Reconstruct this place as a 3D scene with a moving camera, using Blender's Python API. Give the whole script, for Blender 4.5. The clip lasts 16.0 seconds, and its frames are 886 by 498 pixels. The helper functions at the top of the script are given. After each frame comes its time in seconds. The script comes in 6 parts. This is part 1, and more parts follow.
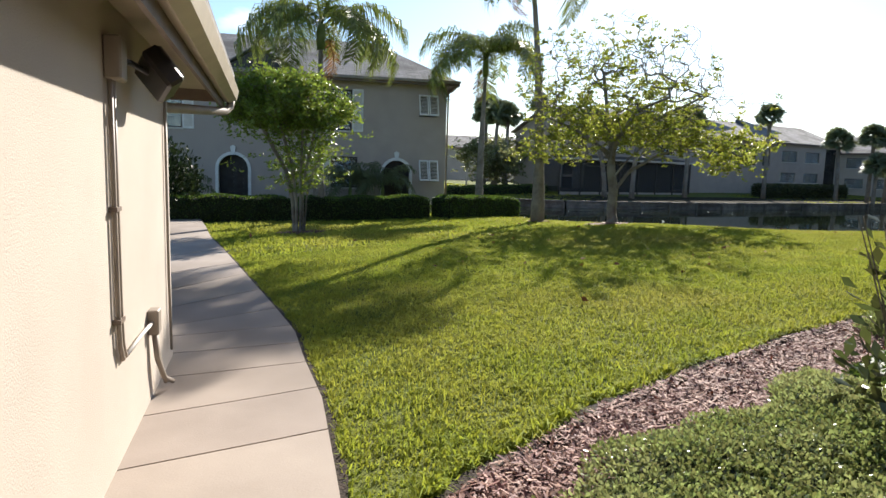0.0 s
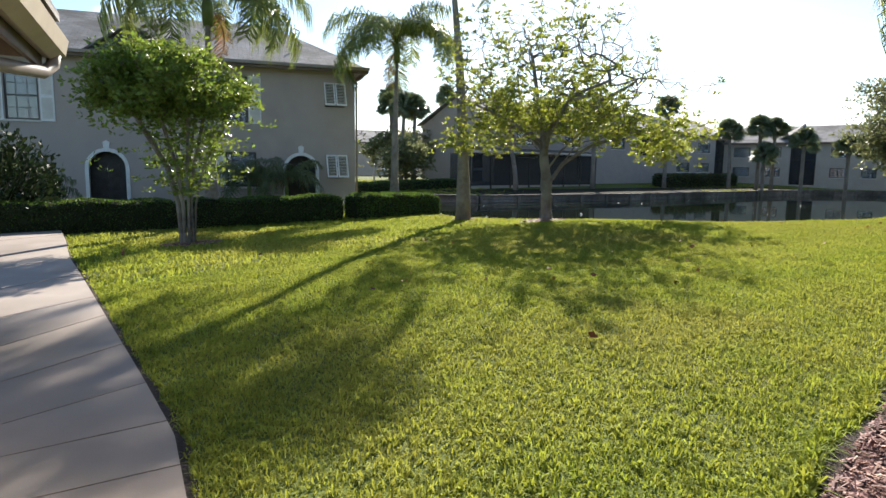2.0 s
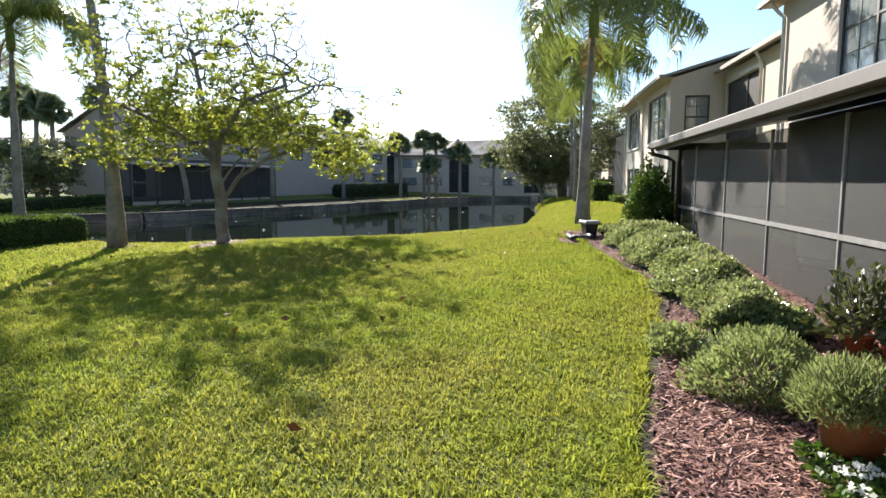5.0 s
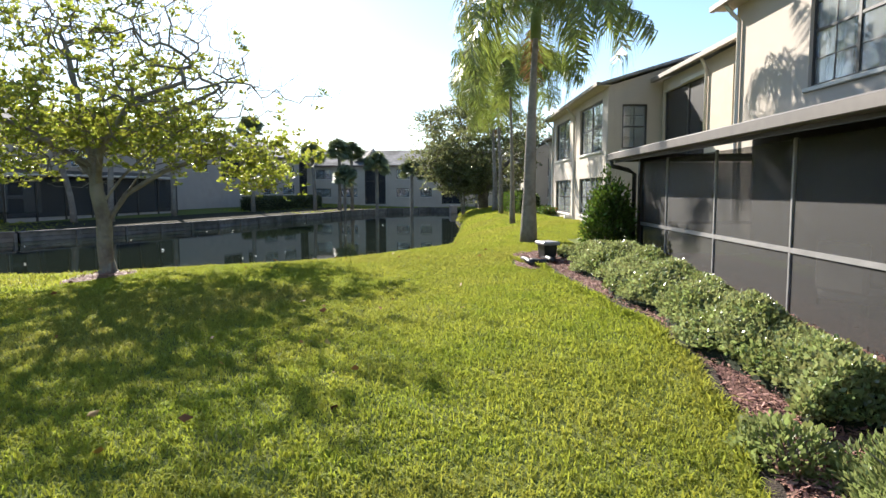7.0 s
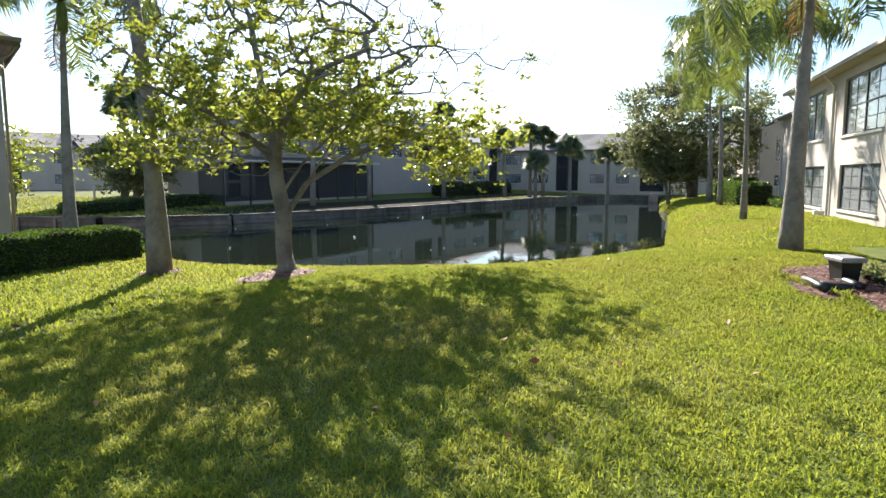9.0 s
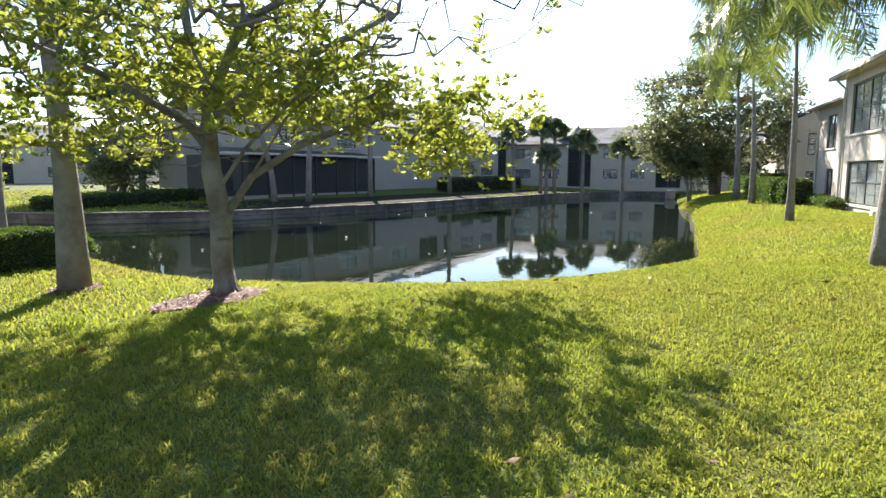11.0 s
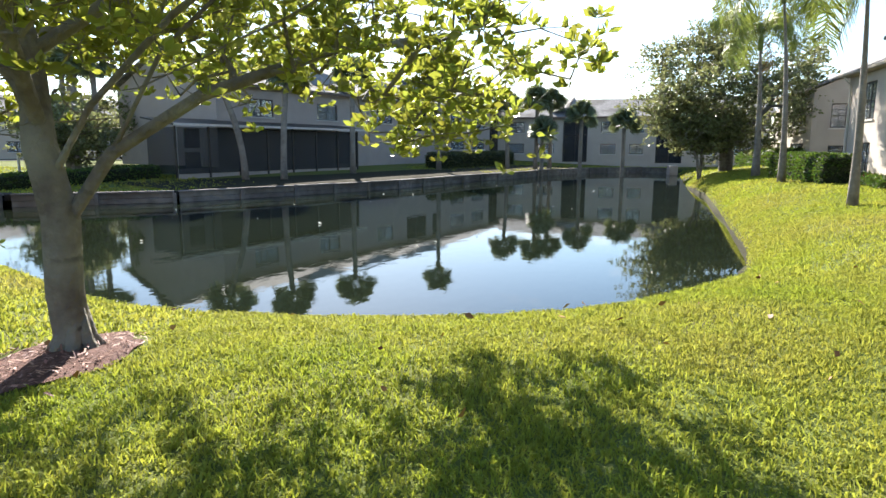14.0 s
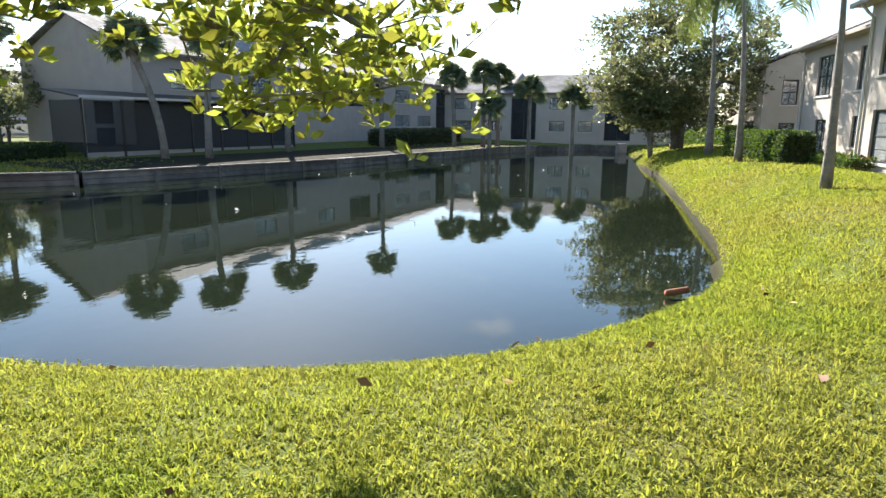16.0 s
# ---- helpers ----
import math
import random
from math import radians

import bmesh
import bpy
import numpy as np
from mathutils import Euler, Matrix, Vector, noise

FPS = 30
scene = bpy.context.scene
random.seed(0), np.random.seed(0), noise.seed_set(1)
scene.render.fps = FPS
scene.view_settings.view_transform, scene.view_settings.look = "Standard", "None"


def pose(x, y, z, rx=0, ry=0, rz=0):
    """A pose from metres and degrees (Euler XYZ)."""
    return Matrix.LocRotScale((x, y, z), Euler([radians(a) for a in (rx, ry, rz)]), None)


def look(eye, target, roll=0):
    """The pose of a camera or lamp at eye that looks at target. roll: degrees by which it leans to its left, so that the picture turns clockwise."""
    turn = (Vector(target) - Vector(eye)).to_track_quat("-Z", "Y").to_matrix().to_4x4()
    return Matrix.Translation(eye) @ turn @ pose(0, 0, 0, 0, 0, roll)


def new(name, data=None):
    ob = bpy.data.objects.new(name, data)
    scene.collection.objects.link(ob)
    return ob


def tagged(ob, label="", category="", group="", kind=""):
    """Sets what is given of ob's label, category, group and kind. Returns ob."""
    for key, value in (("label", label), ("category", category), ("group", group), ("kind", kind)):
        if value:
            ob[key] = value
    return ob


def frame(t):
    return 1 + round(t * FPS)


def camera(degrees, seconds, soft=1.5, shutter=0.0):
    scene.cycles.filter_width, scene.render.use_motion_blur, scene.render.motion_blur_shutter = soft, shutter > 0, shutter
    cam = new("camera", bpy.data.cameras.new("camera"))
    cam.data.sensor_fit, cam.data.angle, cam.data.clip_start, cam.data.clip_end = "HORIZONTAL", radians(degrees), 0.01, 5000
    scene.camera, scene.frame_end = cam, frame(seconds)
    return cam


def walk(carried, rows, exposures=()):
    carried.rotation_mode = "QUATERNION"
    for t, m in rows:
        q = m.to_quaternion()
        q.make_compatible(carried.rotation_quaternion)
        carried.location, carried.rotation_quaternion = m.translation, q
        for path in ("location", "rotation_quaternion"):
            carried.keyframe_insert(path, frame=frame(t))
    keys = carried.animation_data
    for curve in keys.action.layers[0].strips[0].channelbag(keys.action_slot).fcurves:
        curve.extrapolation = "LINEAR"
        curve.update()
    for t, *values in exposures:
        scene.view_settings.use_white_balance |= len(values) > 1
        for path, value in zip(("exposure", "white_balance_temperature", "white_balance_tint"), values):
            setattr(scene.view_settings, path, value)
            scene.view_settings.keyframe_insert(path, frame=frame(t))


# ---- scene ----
cam = camera(70.4, 16.0)
PATH = [
    (0, (-1.715, -0.247, 1.58), (-0.422, 1.258, 1.328), 1.8),
    (0.5, (-1.356, 0.354, 1.573), (-0.003, 1.807, 1.329), 1.3),
    (1, (-1.062, 0.875, 1.548), (0.332, 2.289, 1.308), 1.2),
    (1.5, (-0.811, 1.359, 1.506), (0.65, 2.699, 1.239), 1.0),
    (2, (-0.573, 1.71, 1.539), (0.934, 2.999, 1.279), 0.8),
    (2.5, (-0.389, 1.961, 1.527), (1.224, 3.117, 1.273), 0.5),
    (3, (-0.308, 2.071, 1.513), (1.414, 3.057, 1.262), -0.5),
    (3.5, (-0.245, 2.134, 1.508), (1.522, 3.035, 1.257), -0.8),
    (4, (0.03, 2.233, 1.496), (1.817, 3.095, 1.248), -1.2),
    (4.5, (0.454, 2.327, 1.551), (2.285, 3.094, 1.307), -1.2),
    (5, (0.867, 2.485, 1.614), (2.81, 2.904, 1.396), 0.1),
    (5.2, (1.026, 2.562, 1.65), (2.999, 2.818, 1.45), 0.1),
    (7.3, (3.14, 3.544, 1.732), (5.126, 3.691, 1.545), -0.2),
    (7.5, (3.391, 3.668, 1.729), (5.365, 3.923, 1.536), -0.1),
    (8, (4.003, 3.974, 1.76), (5.923, 4.491, 1.544), 0.4),
    (8.5, (4.627, 4.143, 1.803), (6.499, 4.81, 1.578), -0.1),
    (8.7, (4.874, 4.204, 1.819), (6.733, 4.905, 1.591), -0.1),
    (10.8, (7.703, 4.972, 1.749), (9.546, 5.711, 1.507), 0.3),
    (11, (7.943, 5.052, 1.766), (9.784, 5.791, 1.518), 0.3),
    (11.5, (8.501, 5.304, 1.773), (10.341, 6.042, 1.506), 0.8),
    (12, (9.088, 5.596, 1.758), (10.929, 6.33, 1.489), 0.8),
    (12.5, (9.637, 5.866, 1.776), (11.478, 6.599, 1.5), 0.7),
    (13, (10.164, 6.141, 1.782), (12.006, 6.87, 1.504), 0.7),
    (13.5, (10.667, 6.277, 1.757), (12.51, 6.994, 1.461), 0.3),
    (14, (11.117, 6.391, 1.744), (12.961, 7.091, 1.418), 0.3),
    (14.5, (11.596, 6.531, 1.732), (13.45, 7.202, 1.398), -0.2),
    (15, (12.166, 6.594, 1.718), (14.022, 7.246, 1.355), -0.4),
    (15.5, (12.743, 6.672, 1.696), (14.606, 7.294, 1.317), 0.1),
    (16, (13.276, 6.754, 1.693), (15.159, 7.3, 1.299), 0.5),
]
K = 1.15   # the path is in metres; all plan numbers below it are in units of 1.15 m; calibrate() turns the finished place into metres
walk(cam, [(t, look(eye, target, roll)) for t, eye, target, roll in PATH],
     [(0, 1.24), (3, 1.55), (5, 1.6), (8, 1.65), (12, 1.94), (16, 1.88)])

# ---- sky and sun ----
SUN_AZ, SUN_EL = 58.5, 28.0   # degrees, clockwise from +y, and above the horizon
world = bpy.data.worlds.new("world")
scene.world = world
world.use_nodes = True
wn, wl = world.node_tree.nodes, world.node_tree.links
sky = wn.new("ShaderNodeTexSky")
sky.sky_type, sky.sun_disc = "NISHITA", False
sky.sun_elevation, sky.sun_rotation = radians(SUN_EL), radians(SUN_AZ)
sky.air_density, sky.dust_density, sky.ozone_density = 1.0, 0.25, 3.0
SKY_STRENGTH = 0.08
# scattered small clouds, thin haze elsewhere
wc = wn.new("ShaderNodeTexCoord")
wm = wn.new("ShaderNodeMapping"); wm.inputs["Scale"].default_value = (1.6, 1.6, 4.5)
wnz = wn.new("ShaderNodeTexNoise"); wnz.inputs["Scale"].default_value = 2.2; wnz.inputs["Detail"].default_value = 6
wr = wn.new("ShaderNodeValToRGB"); wr.color_ramp.elements[0].position = 0.62; wr.color_ramp.elements[1].position = 0.72
wr.color_ramp.elements[1].color = (0.75, 0.75, 0.75, 1)
wmix = wn.new("ShaderNodeMix"); wmix.data_type = "RGBA"
wl.new(wc.outputs["Generated"], wm.inputs["Vector"]); wl.new(wm.outputs[0], wnz.inputs["Vector"])
wl.new(wnz.outputs[0], wr.inputs[0]); wl.new(wr.outputs[0], wmix.inputs[0])
wl.new(sky.outputs[0], wmix.inputs[6]); wmix.inputs[7].default_value = (8.5, 8.8, 9.4, 1)
wl.new(wmix.outputs[2], wn["Background"].inputs[0])
wn["Background"].inputs[1].default_value = SKY_STRENGTH
sun = new("sun", bpy.data.lights.new("sun", "SUN"))
sun.data.energy, sun.data.angle, sun.data.color = 4.8, radians(0.55), (1.0, 0.93, 0.84)
SUNDIR = Vector((math.sin(radians(SUN_AZ)) * math.cos(radians(SUN_EL)), math.cos(radians(SUN_AZ)) * math.cos(radians(SUN_EL)), math.sin(radians(SUN_EL))))
sun.matrix_world = look((0, 0, 30), Vector((0, 0, 30)) - SUNDIR)


# ---- materials ----
def mat(name, c1, c2=None, rough=0.8, scale=6.0, bump=0.1, bscale=40.0, metal=0.0, spec=0.4, c3=None, trans=0.0, vary=0.0, island=False):
    """Base colour mixed by two scales of noise, with a fine bump. trans: light let through thin leaves. vary: random value per object or island."""
    m = bpy.data.materials.new(name)
    m.use_nodes = True
    n, l = m.node_tree.nodes, m.node_tree.links
    b = n["Principled BSDF"]
    b.inputs["Roughness"].default_value, b.inputs["Metallic"].default_value = rough, metal
    b.inputs["Specular IOR Level"].default_value = spec
    c2 = c2 or tuple(0.75 * v for v in c1)
    co = n.new("ShaderNodeTexCoord")
    n1 = n.new("ShaderNodeTexNoise"); n1.inputs["Scale"].default_value = scale; n1.inputs["Detail"].default_value = 5
    l.new(co.outputs["Object"], n1.inputs["Vector"])
    r = n.new("ShaderNodeValToRGB")
    r.color_ramp.elements[0].position, r.color_ramp.elements[1].position = 0.35, 0.65
    r.color_ramp.elements[0].color, r.color_ramp.elements[1].color = (*c1, 1), (*c2, 1)
    l.new(n1.outputs[0], r.inputs[0])
    out = r.outputs[0]
    if c3:
        n2 = n.new("ShaderNodeTexNoise"); n2.inputs["Scale"].default_value = scale * 0.17; n2.inputs["Detail"].default_value = 3
        l.new(co.outputs["Object"], n2.inputs["Vector"])
        r2 = n.new("ShaderNodeValToRGB"); r2.color_ramp.elements[0].position, r2.color_ramp.elements[1].position = 0.45, 0.68
        l.new(n2.outputs[0], r2.inputs[0])
        mx = n.new("ShaderNodeMix"); mx.data_type = "RGBA"
        l.new(r2.outputs[0], mx.inputs[0]); l.new(out, mx.inputs[6]); mx.inputs[7].default_value = (*c3, 1)
        out = mx.outputs[2]
    if vary:
        hs = n.new("ShaderNodeHueSaturation")
        src = n.new("ShaderNodeNewGeometry").outputs["Random Per Island"] if island else n.new("ShaderNodeObjectInfo").outputs["Random"]
        mr = n.new("ShaderNodeMapRange"); mr.inputs[3].default_value, mr.inputs[4].default_value = 1 - vary, 1 + vary
        l.new(src, mr.inputs[0]); l.new(mr.outputs[0], hs.inputs["Value"]); l.new(out, hs.inputs["Color"])
        mh = n.new("ShaderNodeMapRange"); mh.inputs[3].default_value, mh.inputs[4].default_value = 0.5 - vary * 0.05, 0.5 + vary * 0.05
        l.new(src, mh.inputs[0]); l.new(mh.outputs[0], hs.inputs["Hue"])
        out = hs.outputs[0]
    l.new(out, b.inputs["Base Color"])
    if bump:
        n3 = n.new("ShaderNodeTexNoise"); n3.inputs["Scale"].default_value = bscale; n3.inputs["Detail"].default_value = 4
        l.new(co.outputs["Object"], n3.inputs["Vector"])
        bp = n.new("ShaderNodeBump"); bp.inputs["Strength"].default_value = min(1, bump * 3); bp.inputs["Distance"].default_value = 0.02 * bump * 3
        l.new(n3.outputs[0], bp.inputs["Height"]); l.new(bp.outputs[0], b.inputs["Normal"])
    if trans:
        t = n.new("ShaderNodeBsdfTranslucent")
        hs2 = n.new("ShaderNodeHueSaturation"); hs2.inputs["Value"].default_value = 1.5; hs2.inputs["Saturation"].default_value = 1.05; hs2.inputs["Hue"].default_value = 0.485
        l.new(out, hs2.inputs["Color"]); l.new(hs2.outputs[0], t.inputs[0])
        ms = n.new("ShaderNodeMixShader"); ms.inputs[0].default_value = trans
        l.new(b.outputs[0], ms.inputs[1]); l.new(t.outputs[0], ms.inputs[2])
        l.new(ms.outputs[0], n["Material Output"].inputs[0])
    return m


M_SOIL = mat("lawn_soil", (0.11, 0.14, 0.035), (0.15, 0.175, 0.045), 0.95, 3.0, 0.3, 60, c3=(0.15, 0.15, 0.05), spec=0.08)
M_GRASS = mat("grass_blades", (0.205, 0.26, 0.038), (0.26, 0.293, 0.05), 0.75, 1.2, 0, trans=0.42, vary=0.2, island=True, c3=(0.27, 0.27, 0.06), spec=0.08)
M_WALK = mat("old_concrete", (0.37, 0.31, 0.26), (0.29, 0.24, 0.20), 0.85, 1.1, 0.08, 90, c3=(0.15, 0.115, 0.085), vary=0.06)
M_EDGE = mat("bare_soil_edge", (0.05, 0.035, 0.025), (0.025, 0.018, 0.012), 1.0, 20, 0.3, 60)
M_MULCH = mat("red_mulch_bed", (0.17, 0.08, 0.06), (0.09, 0.04, 0.03), 0.95, 25, 0.5, 60)
M_CHIP = mat("mulch_chips", (0.36, 0.18, 0.14), (0.25, 0.12, 0.09), 0.7, 8, 0.1, 60, vary=0.4, island=True)
M_STUCCO = mat("cream_stucco", (0.50, 0.435, 0.37), (0.455, 0.395, 0.335), 0.9, 1.3, 0.12, 120, c3=(0.48, 0.42, 0.355))
M_STUCCO_G = mat("taupe_stucco", (0.40, 0.345, 0.305), (0.36, 0.31, 0.275), 0.92, 1.3, 0.12, 100, c3=(0.385, 0.33, 0.295))
M_STUCCO_F = mat("beige_stucco", (0.46, 0.41, 0.34), (0.41, 0.36, 0.30), 0.92, 0.8, 0.1, 60)
M_SOFFIT = mat("painted_soffit", (0.44, 0.37, 0.27), (0.40, 0.335, 0.245), 0.7, 3, 0.04, 90)
M_TRIM = mat("brown_fascia", (0.17, 0.125, 0.095), (0.13, 0.095, 0.075), 0.6, 6, 0.05, 60)
M_BRONZE = mat("bronze_gutter_metal", (0.095, 0.078, 0.064), (0.075, 0.061, 0.05), 0.5, 6, 0.03, 60)
M_GUTTER = mat("beige_gutter_metal", (0.43, 0.37, 0.28), (0.37, 0.315, 0.24), 0.4, 5, 0.02, 60, spec=0.5)
M_PIPE = mat("painted_downspout", (0.31, 0.26, 0.21), (0.26, 0.215, 0.175), 0.55, 5, 0.02, 60)
M_WHITE = mat("white_painted_wood", (0.74, 0.74, 0.72), (0.66, 0.66, 0.63), 0.55, 4, 0.03, 60)
M_CREAM = mat("pale_painted_trim", (0.62, 0.59, 0.53), (0.54, 0.51, 0.46), 0.6, 4, 0.04, 60)
M_DARK = mat("dark_window_frame", (0.03, 0.028, 0.027), (0.045, 0.04, 0.038), 0.45, 5, 0.02, 60)
# blue-grey of roof walls that lie in shadow
M_WALLSHADE = mat("shadow_side_wall", (0.10, 0.105, 0.125), (0.075, 0.08, 0.095), 0.8, 3, 0.1, 40)
# near-black that stands in for unlit interiors
M_ROOMDARK = mat("unlit_room_dark", (0.06, 0.055, 0.05), (0.04, 0.037, 0.034), 0.9, 2, 0)
M_CURTAIN = mat("pale_curtain", (0.50, 0.50, 0.44), (0.42, 0.42, 0.37), 0.9, 3, 0.05, 30)
M_BARK = mat("grey_tree_bark", (0.20, 0.175, 0.14), (0.125, 0.105, 0.085), 0.95, 9, 0.5, 22, c3=(0.25, 0.235, 0.19))
M_PALMBARK = mat("grey_palm_trunk", (0.24, 0.21, 0.175), (0.16, 0.135, 0.11), 0.95, 7, 0.4, 26, c3=(0.28, 0.255, 0.215))
M_HEDGE = mat("hedge_leaf", (0.045, 0.085, 0.015), (0.075, 0.125, 0.022), 0.55, 2, 0, trans=0.3, vary=0.4, island=True)
# hedge leaf darkened to carry the shade in its colour
M_SHADELEAF = mat("leaf_with_shade", (0.016, 0.028, 0.010), (0.028, 0.042, 0.014), 0.6, 1.5, 0, trans=0.15, vary=0.4, island=True, spec=0.2)
# near-black that stands in for the shade between leaves
M_HEDGESHADE = mat("hedge_shade", (0.012, 0.018, 0.007), (0.02, 0.028, 0.01), 1.0, 8, 0.3, 30)
M_LEAF = mat("bright_leaf", (0.17, 0.205, 0.035), (0.22, 0.25, 0.045), 0.42, 1.5, 0, trans=0.5, vary=0.35, island=True)
M_SHRUB = mat("shrub_leaf", (0.11, 0.165, 0.028), (0.155, 0.21, 0.04), 0.4, 1.5, 0, trans=0.42, vary=0.35, island=True)
M_LEAFD = mat("dark_glossy_leaf", (0.05, 0.066, 0.02), (0.08, 0.09, 0.034), 0.35, 1.5, 0, trans=0.25, vary=0.4, island=True, spec=0.5)
M_LEAFO = mat("olive_leaf", (0.12, 0.14, 0.055), (0.17, 0.18, 0.08), 0.4, 1.5, 0, trans=0.42, vary=0.4, island=True)
M_JAS = mat("groundcover_leaf", (0.17, 0.21, 0.07), (0.27, 0.30, 0.13), 0.25, 2, 0, trans=0.3, vary=0.45, island=True, spec=0.6)
M_HERB = mat("herb_leaf", (0.14, 0.18, 0.06), (0.19, 0.23, 0.09), 0.5, 4, 0, trans=0.4, vary=0.3, island=True)
M_FROND = mat("palm_leaflet", (0.10, 0.14, 0.03), (0.14, 0.175, 0.042), 0.42, 0.8, 0, trans=0.4, vary=0.35, island=True)
M_FAN = mat("fan_palm_leaf", (0.10, 0.13, 0.06), (0.14, 0.165, 0.08), 0.5, 0.8, 0, trans=0.25, vary=0.35, island=True)
M_DEAD = mat("dry_frond", (0.27, 0.17, 0.07), (0.2, 0.12, 0.05), 0.8, 3, 0, trans=0.3, vary=0.3, island=True)
M_STONEW = mat("weathered_seawall", (0.27, 0.245, 0.215), (0.17, 0.15, 0.13), 0.95, 2.5, 0.4, 22, c3=(0.10, 0.09, 0.075), vary=0.18)
M_TERRA = mat("terracotta", (0.36, 0.12, 0.05), (0.27, 0.09, 0.04), 0.8, 9, 0.08, 60, c3=(0.40, 0.2, 0.12))
M_BLACK = mat("black_plastic", (0.016, 0.016, 0.017), (0.028, 0.028, 0.03), 0.45, 6, 0.05, 60)
M_GREYPL = mat("grey_plastic_lid", (0.36, 0.34, 0.33), (0.28, 0.265, 0.255), 0.5, 9, 0.05, 60)
M_ALU = mat("bronze_aluminium", (0.035, 0.03, 0.027), (0.05, 0.043, 0.038), 0.4, 6, 0.02, 60, metal=0.3)
M_ALUG = mat("grey_screen_rail", (0.26, 0.25, 0.245), (0.2, 0.195, 0.19), 0.5, 6, 0.02, 60)
M_CAR = mat("silver_car_paint", (0.55, 0.56, 0.57), (0.52, 0.53, 0.54), 0.25, 3, 0, metal=0.4)
M_TYRE = mat("black_rubber", (0.02, 0.02, 0.02), (0.03, 0.03, 0.03), 0.85, 9, 0.1, 60)
M_ASPH = mat("asphalt", (0.05, 0.05, 0.05), (0.065, 0.065, 0.063), 0.9, 5, 0.2, 80)
M_PETALW = mat("white_petals", (0.8, 0.8, 0.76), (0.7, 0.7, 0.64), 0.6, 3, 0, trans=0.3)
M_PETALR = mat("red_petals", (0.5, 0.03, 0.05), (0.35, 0.02, 0.04), 0.6, 3, 0, trans=0.3)
M_BROWNLEAF = mat("fallen_leaf", (0.25, 0.09, 0.035), (0.36, 0.2, 0.06), 0.7, 3, 0, vary=0.6, island=True)
M_ROCK = mat("pale_bank_stone", (0.33, 0.29, 0.22), (0.22, 0.19, 0.14), 0.95, 5, 0.4, 20)


def shingle_mat():
    m = mat("grey_shingles", (0.34, 0.32, 0.30), (0.27, 0.255, 0.24), 0.95, 3, 0.15, 80, c3=(0.135, 0.125, 0.112))
    n, l = m.node_tree.nodes, m.node_tree.links
    b = n["Principled BSDF"]
    src = b.inputs["Base Color"].links[0].from_socket
    br = n.new("ShaderNodeTexBrick")
    br.inputs["Scale"].default_value = 1.0; br.inputs["Brick Width"].default_value = 0.3; br.inputs["Row Height"].default_value = 0.14
    br.inputs["Mortar Size"].default_value = 0.008
    br.inputs["Color1"].default_value, br.inputs["Color2"].default_value, br.inputs["Mortar"].default_value = (1, 1, 1, 1), (0.78, 0.78, 0.78, 1), (0.5, 0.5, 0.5, 1)
    l.new(n.new("ShaderNodeUVMap").outputs[0], br.inputs["Vector"])
    mx = n.new("ShaderNodeMix"); mx.data_type = "RGBA"; mx.blend_type = "MULTIPLY"; mx.inputs[0].default_value = 1
    l.new(src, mx.inputs[6]); l.new(br.outputs["Color"], mx.inputs[7]); l.new(mx.outputs[2], b.inputs["Base Color"])
    return m


M_ROOF = shingle_mat()


def muddy_shore(m):
    """Wet mud where the ground meets the water."""
    n, l = m.node_tree.nodes, m.node_tree.links
    b = n["Principled BSDF"]
    src = b.inputs["Base Color"].links[0].from_socket
    sp = n.new("ShaderNodeSeparateXYZ"); l.new(n.new("ShaderNodeTexCoord").outputs["Object"], sp.inputs[0])
    mr = n.new("ShaderNodeMapRange"); mr.inputs[1].default_value, mr.inputs[2].default_value = -0.75, -0.25
    l.new(sp.outputs[2], mr.inputs[0])
    mx = n.new("ShaderNodeMix"); mx.data_type = "RGBA"
    l.new(mr.outputs[0], mx.inputs[0]); mx.inputs[6].default_value = (0.03, 0.028, 0.014, 1); l.new(src, mx.inputs[7]); l.new(mx.outputs[2], b.inputs["Base Color"])


muddy_shore(M_SOIL)


def glass_mat():
    m = bpy.data.materials.new("window_glass")
    m.use_nodes = True
    b = m.node_tree.nodes["Principled BSDF"]
    b.inputs["Base Color"].default_value = (0.75, 0.8, 0.8, 1)
    b.inputs["Roughness"].default_value, b.inputs["IOR"].default_value, b.inputs["Transmission Weight"].default_value = 0.02, 1.5, 0.75
    return m


def screen_mat():
    m = bpy.data.materials.new("insect_screen")
    m.use_nodes = True
    n, l = m.node_tree.nodes, m.node_tree.links
    b = n["Principled BSDF"]
    b.inputs["Base Color"].default_value, b.inputs["Roughness"].default_value = (0.038, 0.037, 0.036, 1), 0.7
    t = n.new("ShaderNodeBsdfTransparent")
    ms = n.new("ShaderNodeMixShader"); ms.inputs[0].default_value = 0.52
    l.new(t.outputs[0], ms.inputs[1]); l.new(b.outputs[0], ms.inputs[2]); l.new(ms.outputs[0], n["Material Output"].inputs[0])
    return m


